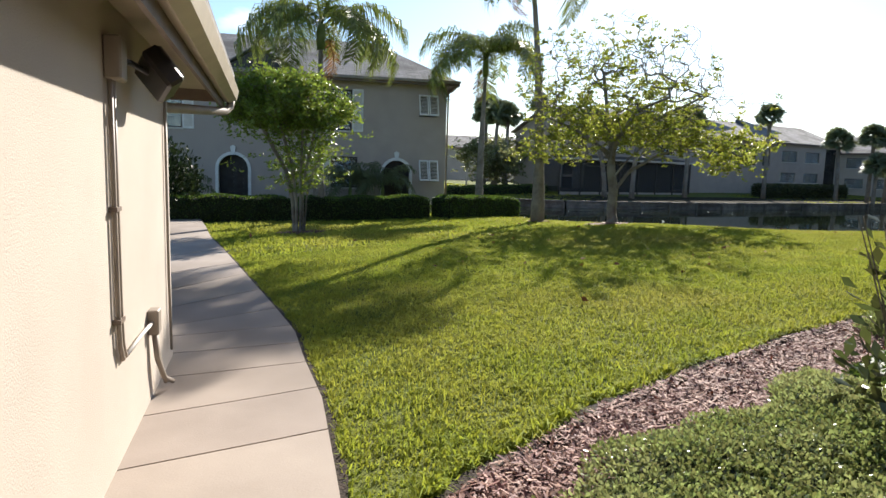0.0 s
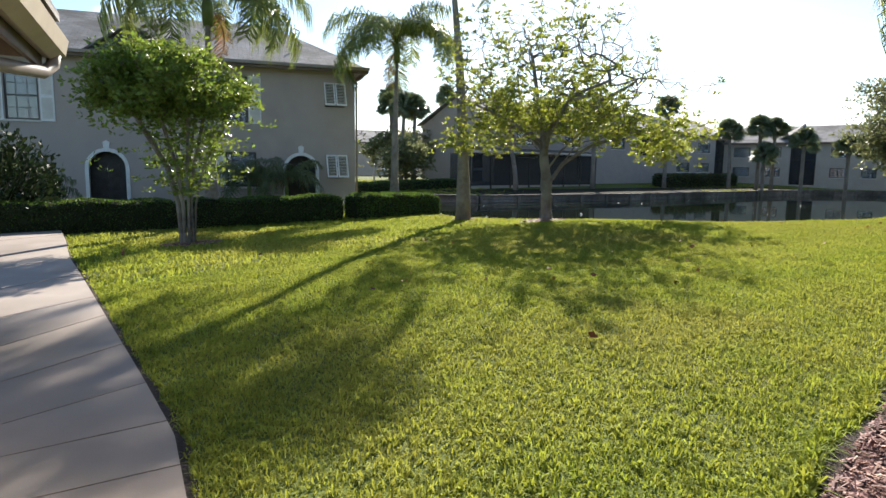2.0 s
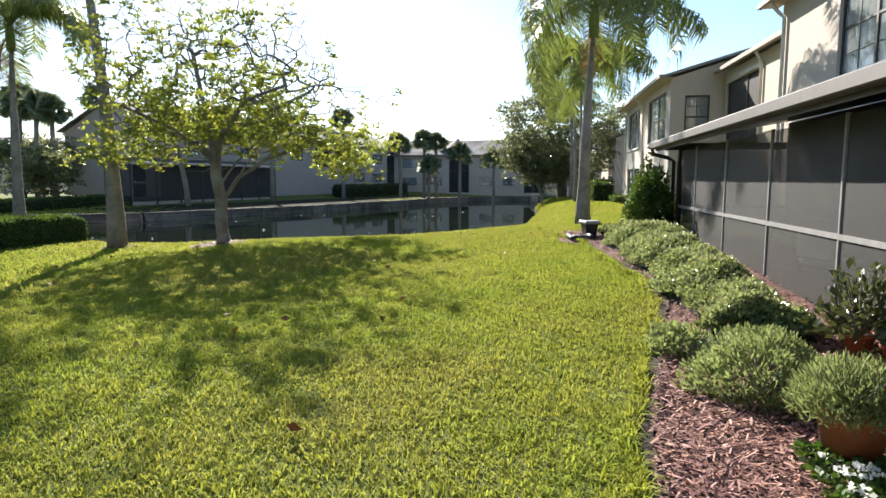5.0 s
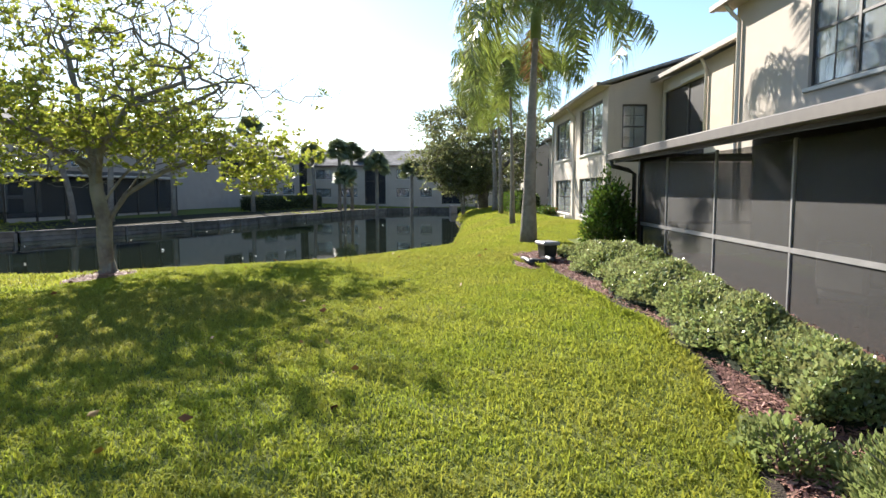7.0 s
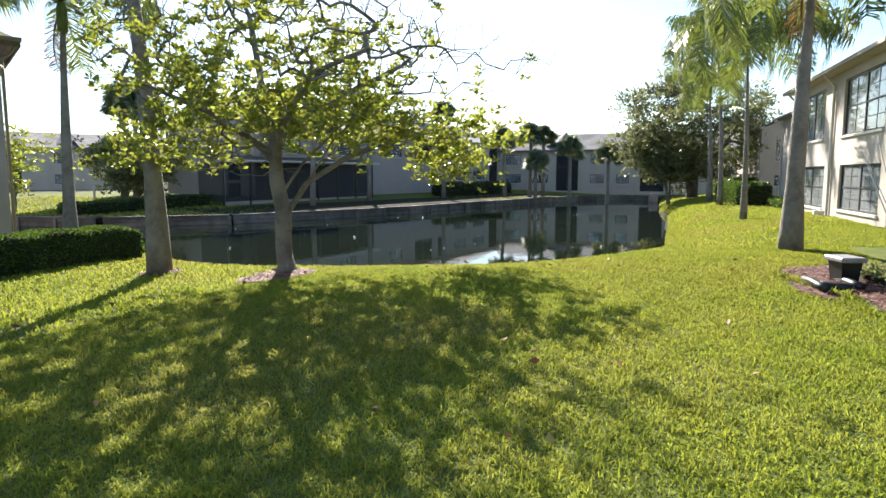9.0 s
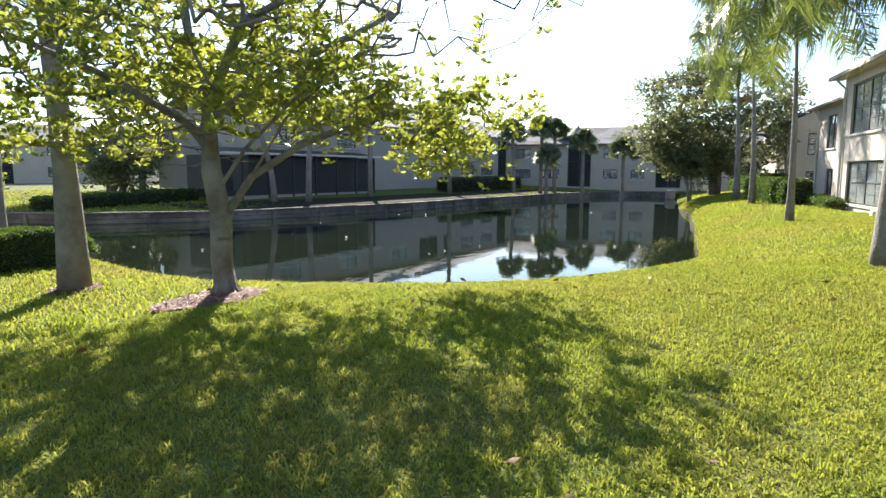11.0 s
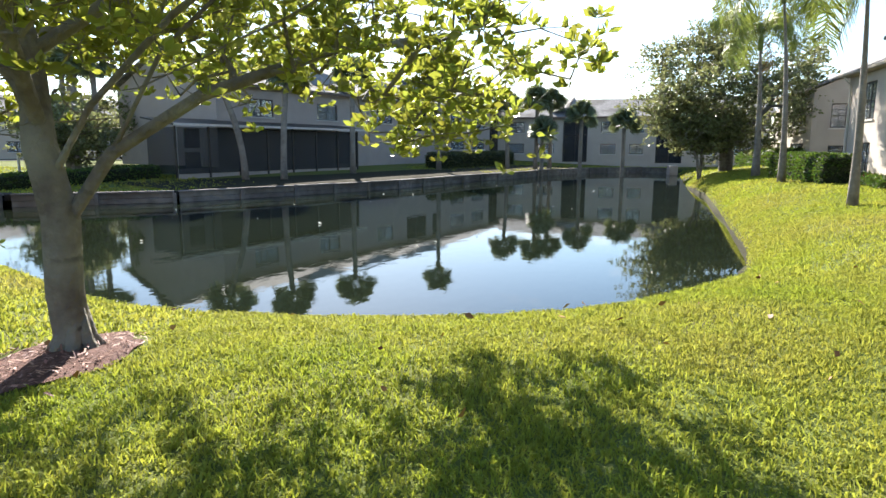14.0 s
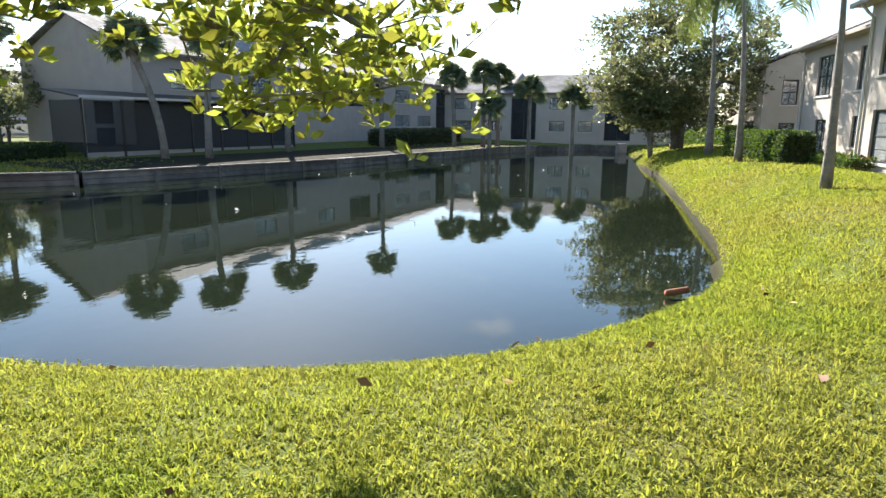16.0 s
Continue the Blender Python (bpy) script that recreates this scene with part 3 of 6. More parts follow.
def near_building():
    rz = 65.2   # local x runs along the wall towards its far corner
    c = empty("garden_building", "cream stuccoed low building with beige gutter and corner by the path", "building", (CORNER[0], CORNER[1], 0), rz)
    # local x up to 0 at the corner; the outer face is local -y
    wall(c, -9, 0.31, -0.1, 2.1, [], M_STUCCO, thick=0.25)
    boxes("end_wall", [(0.06, 0.252, -0.1, 0.31, 6, 2.1)], M_STUCCO, c)
    boxes("ceiling", [(-9, -0.24, 2.035, 1.95, -0.002, 2.06), (0.312, -0.002, 2.035, 1.95, 6, 2.06)], M_SOFFIT, c, "pale painted soffit")
    boxes("fascia", [(-9, -0.265, 1.87, 1.98, -0.243, 2.2), (1.953, -0.243, 1.93, 1.98, 6, 2.2)], M_TRIM, c, "brown fascia board")
    boxes("soffit_batten", [(-9, -0.19, 2.0, 1.93, -0.14, 2.033)], M_TRIM, c)
    # gutter: an open trough with a rolled lip
    bm = bmesh.new()
    prof = [(0, 0.0), (0, -0.11), (-0.05, -0.13), (-0.11, -0.09), (-0.13, 0.0), (-0.115, 0.012), (-0.105, 0.0), (-0.09, -0.075), (-0.045, -0.11), (-0.012, -0.1), (-0.012, 0.0)]
    for a, b in ((-9, 2.06),):
        rows_ = [[bm.verts.new((x, -0.268 + p[0], 2.05 + p[1])) for p in prof] for x in (a, b)]
        for k in range(len(prof) - 1):
            bm.faces.new((rows_[0][k], rows_[0][k + 1], rows_[1][k + 1], rows_[1][k]))
        bm.faces.new(rows_[1])
    part("gutter", bm, M_GUTTER, c, "beige metal gutter")
    bm = bmesh.new()
    slab_poly(bm, [(-9, -0.36, 2.2), (2.03, -0.36, 2.2), (-1.3, 3, 3.6), (-9, 3, 3.6)], 0.05)
    slab_poly(bm, [(2.03, -0.36, 2.2), (2.03, 6.5, 2.2), (-1.3, 3, 3.6)], 0.05)
    part("roof", bm, M_ROOF, c)
    # the downspout elbows from the gutter back to the corner of the wall
    pipe("downspout", c, [(1.95, -0.33, 1.95), (1.95, -0.32, 1.89), (1.88, -0.28, 1.84), (0.45, 0.04, 1.74), (0.355, 0.12, 1.68), (0.355, 0.12, 1.4), (0.355, 0.12, 0.16), (0.42, 0.12, 0.1)], 0.037, M_PIPE, 8, "beige painted metal downspout")
    # floodlight on its box
    f = boxes("junction_box", [(-1.45, -0.07, 1.70, -1.32, -0.001, 1.88)], M_PIPE, c, "painted metal junction box", bevel=0.008)
    lamp = empty("floodlight", "dark bronze square floodlight on the stucco wall", "lamp", (0, 0, 0), rz)
    lamp.location = Matrix.Translation((CORNER[0], CORNER[1], 0)) @ Matrix.Rotation(radians(rz), 4, "Z") @ Vector((-0.95, -0.14, 1.79))
    m = Matrix.Rotation(radians(-38), 4, "X") @ Matrix.Rotation(radians(24), 4, "Z")
    bm = bmesh.new(); box(bm, -0.13, -0.045, -0.1, 0.13, 0.05, 0.1, 0.015, m); part("lamp_housing", bm, M_ALU, lamp)
    bm = bmesh.new(); box(bm, -0.11, -0.055, -0.085, 0.11, -0.047, 0.085, 0, m); part("lens", bm, M_GREYPL, lamp)
    pipe("lamp_arm", lamp, [(-0.37, 0.10, 0.0), (-0.2, 0.09, 0.02), (-0.02, 0.04, 0.0)], 0.014, M_ALU, 6)
    for i, (px, label) in enumerate(((-1.42, "thin conduit down the wall"), (-1.37, "second thin conduit down the wall"))):
        pipe("conduit", c, [(px, -0.02, 1.72), (px, -0.02, 1.2), (px + 0.004, -0.02, 0.72), (px + 0.02, -0.02, 0.56), (px + 0.07, -0.02, 0.48)], 0.011, M_PIPE, 6, label)
    pipe("conduit", c, [(px + 0.07, -0.02, 0.48), (-0.95, -0.022, 0.48), (-0.62, -0.025, 0.47)], 0.010, M_CREAM, 6, "cream conduit along the foot of the wall")
    pipe("conduit", c, [(0.10, -0.015, 2.03), (0.10, -0.015, 0.6), (0.12, -0.02, 0.1)], 0.009, M_PIPE, 6, "thin grey cable at the corner")
    boxes("outlet_box", [(-0.64, -0.06, 0.40, -0.54, -0.001, 0.54)], M_PIPE, c, "small weathered outlet box", bevel=0.006)
    pipe("conduit", c, [(-0.60, -0.03, 0.41), (-0.58, -0.04, 0.25), (-0.48, -0.06, 0.1), (-0.38, -0.09, 0.045)], 0.016, M_PIPE, 6, "grey cable dropping to the ground")
    pipe("conduit", c, [(-0.57, -0.03, 0.41), (-0.53, -0.04, 0.25), (-0.44, -0.06, 0.06)], 0.012, M_PIPE, 6, "grey cable dropping to the ground")
    for z in (1.15, 0.66):
        boxes("wall_clip", [(-1.44, -0.035, z, -1.35, -0.001, z + 0.02)], M_TRIM, c)
    boxes("fence", [(-9, -0.03, -0.1, 0.03, -0.001, 0.0)], M_STUCCO, c)


near_building()


# ---- the taupe two-storey house across the lawn ----
def bahama(parent, x0, z0, x1, z1):
    """A top-hung louvred shutter, propped open over a dark opening."""
    s = empty("shutter", "", "", (0, 0, 0)); s.parent = parent
    tilt = Matrix.Translation((0, -0.03, z1)) @ Matrix.Rotation(radians(-24), 4, "X")
    w, h, xm = x1 - x0, z1 - z0, (x0 + x1) / 2
    bm = bmesh.new()
    for a, b in ((x0, xm - 0.01), (xm + 0.01, x1)):
        box(bm, a, -0.02, -h, a + 0.045, 0.02, 0, 0, tilt); box(bm, b - 0.045, -0.02, -h, b, 0.02, 0, 0, tilt)
        box(bm, a + 0.045, -0.02, -0.05, b - 0.045, 0.02, 0, 0, tilt); box(bm, a + 0.045, -0.02, -h, b - 0.045, 0.02, -h + 0.06, 0, tilt)
    part("shutter_frame", bm, M_WHITE, s)
    bm = bmesh.new()
    n = 13
    for a, b in ((x0 + 0.045, xm - 0.055), (xm + 0.055, x1 - 0.045)):
        for i in range(n):
            zz = -0.08 - (h - 0.16) * i / (n - 1)
            box(bm, a, -0.014, zz - 0.012, b, 0.014, zz + 0.006, 0, tilt)
    part("louvre", bm, M_CREAM, s)
    boxes("opening", [(x0 + 0.04, -0.004, z0 + 0.05, x1 - 0.04, -0.001, z1)], M_DARK, s)
    return s


def arch_trim(parent, x0, x1, top, foot):
    """A white moulding round an arched doorway, with keystone, spandrels that round the opening, and a dark door in the recess."""
    xm, w = (x0 + x1) / 2, 0.11
    r = (x1 - x0) / 2
    zc = top - r
    bm = bmesh.new()
    ring = []
    n = 18
    pts = [(x0, foot)] + [(xm - r * math.cos(math.pi * i / n), zc + r * math.sin(math.pi * i / n)) for i in range(n + 1)] + [(x1, foot)]
    outs = [(x0 - w, foot)] + [(xm - (r + w) * math.cos(math.pi * i / n), zc + (r + w) * math.sin(math.pi * i / n)) for i in range(n + 1)] + [(x1 + w, foot)]
    for (a, b), (c, d) in zip(pts, outs):
        ring.append([bm.verts.new((a, 0.12, b)), bm.verts.new((a, -0.05, b)), bm.verts.new((c, -0.05, d)), bm.verts.new((c, 0.0, d))])
    for p, q in zip(ring, ring[1:]):
        for k in range(3):
            bm.faces.new((p[k], p[k + 1], q[k + 1], q[k]))
    part("arch_moulding", bm, M_WHITE, parent)
    bm = bmesh.new()
    vs = [bm.verts.new(v) for v in ((xm - 0.06, -0.075, top - 0.01), (xm + 0.06, -0.075, top - 0.01), (xm + 0.1, -0.075, top + 0.3), (xm, -0.075, top + 0.36), (xm - 0.1, -0.075, top + 0.3))]
    f = bm.faces.new(vs)
    r_ = bmesh.ops.extrude_face_region(bm, geom=[f])
    bmesh.ops.translate(bm, verts=[e for e in r_["geom"] if isinstance(e, bmesh.types.BMVert)], vec=(0, 0.07, 0))
    part("keystone", bm, M_WHITE, parent)
    bm = bmesh.new()      # spandrels between the arch and its square hole
    for sgn in (-1, 1):
        arc = [(xm + sgn * r * math.cos(math.pi / 2 * i / 8), zc + r * math.sin(math.pi / 2 * i / 8)) for i in range(9)]
        corner = (xm + sgn * r, top)
        for (a, b), (c, d) in zip(arc, arc[1:]):
            fr = [bm.verts.new((a, 0.002, b)), bm.verts.new((c, 0.002, d)), bm.verts.new((corner[0], 0.002, corner[1]))]
            bm.faces.new(fr)
    part("spandrel", bm, M_STUCCO_G, parent)
    d = boxes("door", [(x0 - 0.1, 0.5, foot, x1 + 0.1, 0.55, top + 0.1)], M_DARK, parent, "dark door deep in the arch")
    boxes("door_panel", [(x0 + 0.25, 0.485, foot + 0.2, xm - 0.06, 0.498, foot + 0.8), (xm + 0.06, 0.485, foot + 0.2, x1 - 0.25, 0.498, foot + 0.8),
                         (x0 + 0.25, 0.485, foot + 0.95, xm - 0.06, 0.498, top - 0.35), (xm + 0.06, 0.485, foot + 0.95, x1 - 0.25, 0.498, top - 0.35)], M_ALU, d)


def taupe_house():
    h = empty("townhouse", "taupe stuccoed two-storey house with white shutters and arched doorways", "house", (15.15, 19.2, 0), -30)
    ar = [(-8.72, -7.64, 1.68), (-2.48, -1.44, 1.66)]
    wins = [(-10.93, 2.62, -10.0, 4.12), (-4.75, 2.75, -3.74, 4.32), (-4.52, 0.55, -3.5, 1.75), (-14.2, 2.62, -13.2, 4.12)]
    holes = list(wins) + [(a[0], -0.6, a[1], a[2]) for a in ar]
    wall(h, -24, 0, -0.6, 4.7, holes, M_STUCCO_G)
    boxes("end_wall", [(-0.2, 0.202, -0.6, 0, 9, 4.7), (-24, 0.202, -0.6, -23.8, 9, 4.7), (-23.8, 8.8, -0.6, -0.2, 9, 4.7)], M_STUCCO_G, h)
    for w in wins:
        window(h, *w, cols=3 if w[0] < -5 else 2, rows=2, mullion=False)
    sh = [(-11.38, 2.58, -10.96, 4.14), (-9.97, 2.58, -9.57, 4.14), (-3.72, 2.72, -3.30, 4.34), (-5.2, 2.72, -4.78, 4.34), (-4.95, 0.62, -4.56, 1.74)]
    for s in sh:
        p = boxes("shutter", [(s[0], -0.035, s[1], s[2], -0.001, s[3])], M_WHITE, h, bevel=0.004)
        boxes("shutter_rail", [(s[0] + 0.05, -0.043, s[1] + 0.08, s[2] - 0.05, -0.036, (s[1] + s[3]) / 2 - 0.05), (s[0] + 0.05, -0.043, (s[1] + s[3]) / 2 + 0.05, s[2] - 0.05, -0.036, s[3] - 0.08)], M_CREAM, p)
    bahama(h, -1.13, 3.36, -0.36, 4.25)
    bahama(h, -1.07, 0.82, -0.30, 1.70)
    for a in ar:
        arch_trim(h, a[0], a[1], a[2], -0.55)
    gable_roof(h, -24, 0, 9, 4.78, 6.95, over=0.4, hip1=2.6)
    boxes("fascia", [(-24.3, -0.42, 4.60, 0.42, -0.38, 4.80), (0.38, -0.38, 4.60, 0.42, 9.3, 4.80)], M_TRIM, h)
    boxes("gutter", [(-24.3, -0.52, 4.70, 0.44, -0.421, 4.80)], M_PIPE, h)
    boxes("soffit", [(-24.3, -0.379, 4.66, 0.379, 0.0, 4.68)], M_SOFFIT, h)
    pipe("downspout", h, [(0.36, -0.4, 4.65), (0.2, -0.1, 4.45), (0.06, 0.03, 4.35), (0.06, 0.03, -0.1)], 0.04, M_PIPE, 8)
    # gablet on the roof over the first doorway, its face blackened for shade
    bm = bmesh.new()
    slab_poly(bm, [(-8.7, -0.3, 4.83), (-7.3, -0.3, 5.75), (-7.3, 2.6, 5.75), (-8.7, 0.4, 4.9)], 0.06)
    slab_poly(bm, [(-7.3, -0.3, 5.75), (-5.6, -0.3, 4.83), (-5.6, 0.4, 4.9), (-7.3, 2.6, 5.75)], 0.06)
    part("gablet_roof", bm, M_ROOF, h)
    bm = bmesh.new()
    bm.faces.new([bm.verts.new(v) for v in ((-8.5, -0.15, 4.8), (-5.8, -0.15, 4.8), (-7.3, -0.15, 5.64))])
    part("shaded_gablet_face", bm, M_DARK, h, "gable face in near-black for its shade")
    for x, y, z in ((-2.0, 1.2, 5.45), (-12.2, 0.4, 5.1), (-9.4, 0.5, 5.1)):
        pipe("vent_pipe", h, [(x, y, z - 0.2), (x, y, z + 0.16)], 0.035, M_DARK, 8)
    l = boxes("wall_lamp", [(-12.0, -0.14, 2.0, -11.88, -0.001, 2.3)], M_DARK, h, "black coach lamp", bevel=0.01)


taupe_house()


# ---- the cream building along the right with its screened porch ----
def right_block(label, origin, length, depth, z0, z1, wins, side_wins=(), ridge=None, pipes=(), gutter=True, material=None):
    """A block whose front faces the pond. origin: its far front corner; local x runs back towards the start of the walk."""
    b = empty("apartment_wing", label, "building", origin, 184.0)
    mm = material or M_STUCCO
    wall(b, 0, length, z0, z1, [w[:4] for w in wins], mm)
    for w in wins:
        window(b, *w[:4], cols=2, rows=2, mullion=True, curtain=len(w) > 4, sill_mat=M_CREAM)
    e = new("side"); e.parent = b; e.location = (length, 0, 0); e.rotation_euler = (0, 0, radians(90))
    wall(e, 0.202, depth, z0, z1, [w for w in side_wins], mm, thick=0.2)
    for w in side_wins:
        window(e, *w, cols=2, rows=2, mullion=False)
    boxes("end_wall", [(0, 0.202, z0, 0.2, depth, z1), (0.2, depth - 0.2, z0, length - 0.2, depth, z1)], mm, b)
    if ridge:
        gable_roof(b, 0, length, depth, z1 + 0.06, ridge, over=0.3)
        for gx in (0.0, length - 0.1):
            bm = bmesh.new()
            pr = [(0.0, z1), (depth, z1), (depth / 2, ridge - 0.12)]
            f_ = bm.faces.new([bm.verts.new((gx, q[0], q[1])) for q in pr])
            e_ = bmesh.ops.extrude_face_region(bm, geom=[f_])
            bmesh.ops.translate(bm, verts=[q for q in e_["geom"] if isinstance(q, bmesh.types.BMVert)], vec=(0.1, 0, 0))
            part("gable", bm, mm, b)
    if gutter:
        boxes("gutter", [(-0.35, -0.42, z1 - 0.04, length + 0.32, -0.31, z1 + 0.07)], M_PIPE, b, bevel=0.01)
        boxes("soffit", [(-0.3, -0.305, z1 - 0.03, length + 0.29, 0.0, z1 - 0.01)], M_SOFFIT, b)
    for px in pipes:
        pipe("downspout", b, [(px, -0.34, z1 - 0.03), (px, -0.2, z1 - 0.2), (px, -0.05, z1 - 0.35), (px, -0.05, z0 + 0.25), (px, -0.12, z0 + 0.12)], 0.04, M_CREAM, 8, "pale painted downspout")
    return b


A = right_block("cream stuccoed two-storey wing with dark framed windows", (30.7, 0.15, 0), 9.4, 9, -0.1, 4.5,
                [(0.85, 2.7, 3.8, 4.22), (5.6, 2.68, 8.75, 4.22), (0.85, 0.6, 4.1, 1.88), (5.6, 0.65, 8.75, 1.88)], [(0.42, 2.69, 1.15, 3.98)], 6.0, (0.25, 4.8))
meter = boxes("utility_meter", [(4.3, -0.3, 0.1, 4.55, -0.02, 0.55)], M_CREAM, A, "small cream utility housing against the wall", bevel=0.02)
B = right_block("cream stuccoed recessed wing with a door and windows", (40.4, -0.6, 0), 8.2, 8, -0.1, 4.35,
                [(1.75, 2.55, 3.2, 3.95), (5.4, 2.6, 6.8, 3.95), (2.05, 0.2, 3.15, 1.7), (5.4, 0.8, 6.8, 1.8)], [], 6.2, (0.4, 7.6))
C = right_block("beige stuccoed wing with dark windows behind the oak", (54.3, 0.4, 0), 8.7, 9, -0.1, 4.3,
                [(1.0, 2.6, 2.6, 3.8), (4.6, 2.6, 7.4, 3.8), (1.0, 0.7, 2.6, 1.7), (4.6, 0.7, 7.4, 1.7)], [(0.8, 2.45, 1.5, 3.62), (0.8, 1.0, 1.5, 1.6)], 6.4, (), material=M_STUCCO_F)
N = right_block("cream stuccoed two-storey wall with a wide white-silled window above the porch", (15.6, -1.94, 0), 17.9, 8, -0.1, 5.1,
                [(2.57, 3.1, 4.8, 4.85, 1), (8.9, 3.1, 11.1, 4.85, 1)], [], 6.8, (0.22,))
# recess with the screened balcony
R = empty("balcony_wing", "cream stuccoed recess with a dark screened balcony and pale rail", "building", (21.2, -2.03, 0), 184.0)
wall(R, 0, 5.8, -0.1, 4.6, [(0.1, 2.3, 3.0, 4.25)], M_STUCCO)
# floor and back coloured near-black for the unlit balcony
boxes("balcony_floor", [(0.1, 0.2, 2.2, 3.0, 1.6, 2.29), (0.0, 1.6, 2.2, 3.2, 1.7, 4.3)], M_ROOMDARK, R)
for a in (0.1, 1.75, 2.94):
    boxes("balcony_post", [(a, 0.05, 2.3, a + 0.06, 0.11, 4.25)], M_DARK, R)
boxes("balcony_screen", [(0.16, 0.075, 2.3, 1.75, 0.079, 4.25), (1.81, 0.075, 2.3, 2.94, 0.079, 4.25)], M_SCREEN, R)
boxes("balcony_rail", [(0.16, 0.10, 2.88, 2.94, 0.14, 2.93)] + [(0.19 + 0.1 * i, 0.11, 2.32, 0.215 + 0.1 * i, 0.13, 2.88) for i in range(27)], M_PIPE, R, "pale balcony rail")
boxes("balcony_lintel", [(1.5, -0.06, 4.26, 3.15, -0.001, 4.36)], M_CREAM, R, "pale trim over the balcony")
boxes("gutter", [(-0.1, -0.34, 4.56, 5.7, -0.22, 4.68)], M_PIPE, R, bevel=0.01)
pipe("downspout", R, [(3.3, -0.26, 4.56), (3.2, -0.12, 4.4), (3.12, -0.05, 4.25), (3.12, -0.05, 2.5)], 0.04, M_CREAM, 8, "pale painted downspout")
boxes("wall_panel", [(3.4, -0.03, 2.6, 4.5, -0.001, 4.2)], M_SOFFIT, R, "pale stucco panel")
bm = bmesh.new(); slab_poly(bm, [(-0.1, -0.3, 4.68), (5.7, -0.3, 4.68), (5.7, 3.0, 5.6), (-0.1, 3.0, 5.6)], 0.08); part("roof", bm, M_ROOF, R)
boxes("end_wall", [(0.0, 0.202, -0.1, 0.1, 7.4, 4.6), (5.7, 0.202, -0.1, 5.8, 7.4, 4.6)], M_STUCCO, R)


def porch():
    """The screened porch: sloping roof with a bronze gutter, posts, grey rails and dark screens."""
    g = empty("screened_porch", "bronze-framed screened porch with grey rails and a sloping roof", "porch", (13.9, 0.26, 0), 183.0)
    L = 16.0
    posts = [0, 1.4, 3.25, 5.1, 6.95, 8.8, 10.65, 12.5, 14.3]
    for i, p in enumerate(posts):
        boxes("post", [(p - 0.017, 0.005, 0.0, p + 0.017, 0.04, 2.0)], M_ALUG if i else M_ALU, g, bevel=0.004)
    boxes("post", [(-0.05, -0.02, 0, 0.06, 0.07, 2.02)], M_ALU, g, "dark corner post")
    boxes("rail", [(0.06, 0.005, 0.88, L, 0.045, 0.93), (0.06, 0.005, 0.05, L, 0.045, 0.12)], M_ALUG, g, "grey horizontal screen rail")
    boxes("rail", [(-0.04, 0.1, 0.88, 0.0, 2.2, 0.93), (-0.04, 0.1, 0.05, 0.0, 2.2, 0.12)], M_ALU, g)
    for a, b in zip(posts, posts[1:]):
        boxes("screen_panel", [(a + 0.03, 0.022, 0.12, b - 0.03, 0.025, 0.88), (a + 0.03, 0.022, 0.93, b - 0.03, 0.025, 1.98)], M_SCREEN, g)
    boxes("screen_panel", [(-0.022, 0.1, 0.1, -0.019, 2.2, 1.98)], M_SCREEN, g)
    boxes("kick_wall", [(0.06, 0.06, -0.1, L, 0.1, 0.06)], M_STUCCO_G, g)
    # sheet added before the stucco so the porch inside looks unlit
    boxes("dark_backing", [(-0.1, 2.0, -0.1, L, 2.05, 2.5)], M_ROOMDARK, g, "near-black sheet standing in for the unlit porch inside")
    for a in (2.2, 6.0, 10.5):
        boxes("sliding_door", [(a, 1.96, 0.05, a + 1.6, 1.995, 1.85)], M_DARK, g)
    bm = bmesh.new(); slab_poly(bm, [(-0.15, -0.42, 2.16), (L, -0.42, 2.16), (L, 2.4, 2.62), (-0.15, 2.1, 2.62)], 0.07); part("roof", bm, M_ALU, g, "brown sheet porch roof")
    boxes("gutter", [(-0.18, -0.56, 2.02, L, -0.43, 2.14)], M_BRONZE, g, "brown metal gutter", bevel=0.012)
    boxes("fascia", [(-0.14, -0.425, 1.98, L, -0.40, 2.08), (-0.17, -0.42, 2.0, -0.151, 2.1, 2.14)], M_ALU, g)
    pipe("downspout", g, [(-0.06, -0.5, 2.03), (-0.05, -0.48, 1.92), (-0.06, -0.2, 1.85), (-0.1, -0.07, 1.78), (-0.1, -0.07, 0.1)], 0.04, M_BLACK, 8, "black metal downspout")
    boxes("floor", [(0, 0.1, -0.06, L, 2.2, 0.0)], M_WALK, g)
    ch = empty("patio_chair", "pale cushioned patio chair inside the screened porch", "chair", (9.1, -0.9, 0.02), 20)
    boxes("seat", [(-0.3, -0.3, 0.34, 0.3, 0.3, 0.44)], M_CREAM, ch, bevel=0.03)
    boxes("backrest", [(-0.3, 0.25, 0.44, 0.3, 0.34, 0.95)], M_CREAM, ch, bevel=0.03)
    for sx in (-0.27, 0.27):
        for sy in (-0.27, 0.27):
            boxes("leg", [(sx - 0.02, sy - 0.02, 0, sx + 0.02, sy + 0.02, 0.34)], M_ALU, ch)


porch()


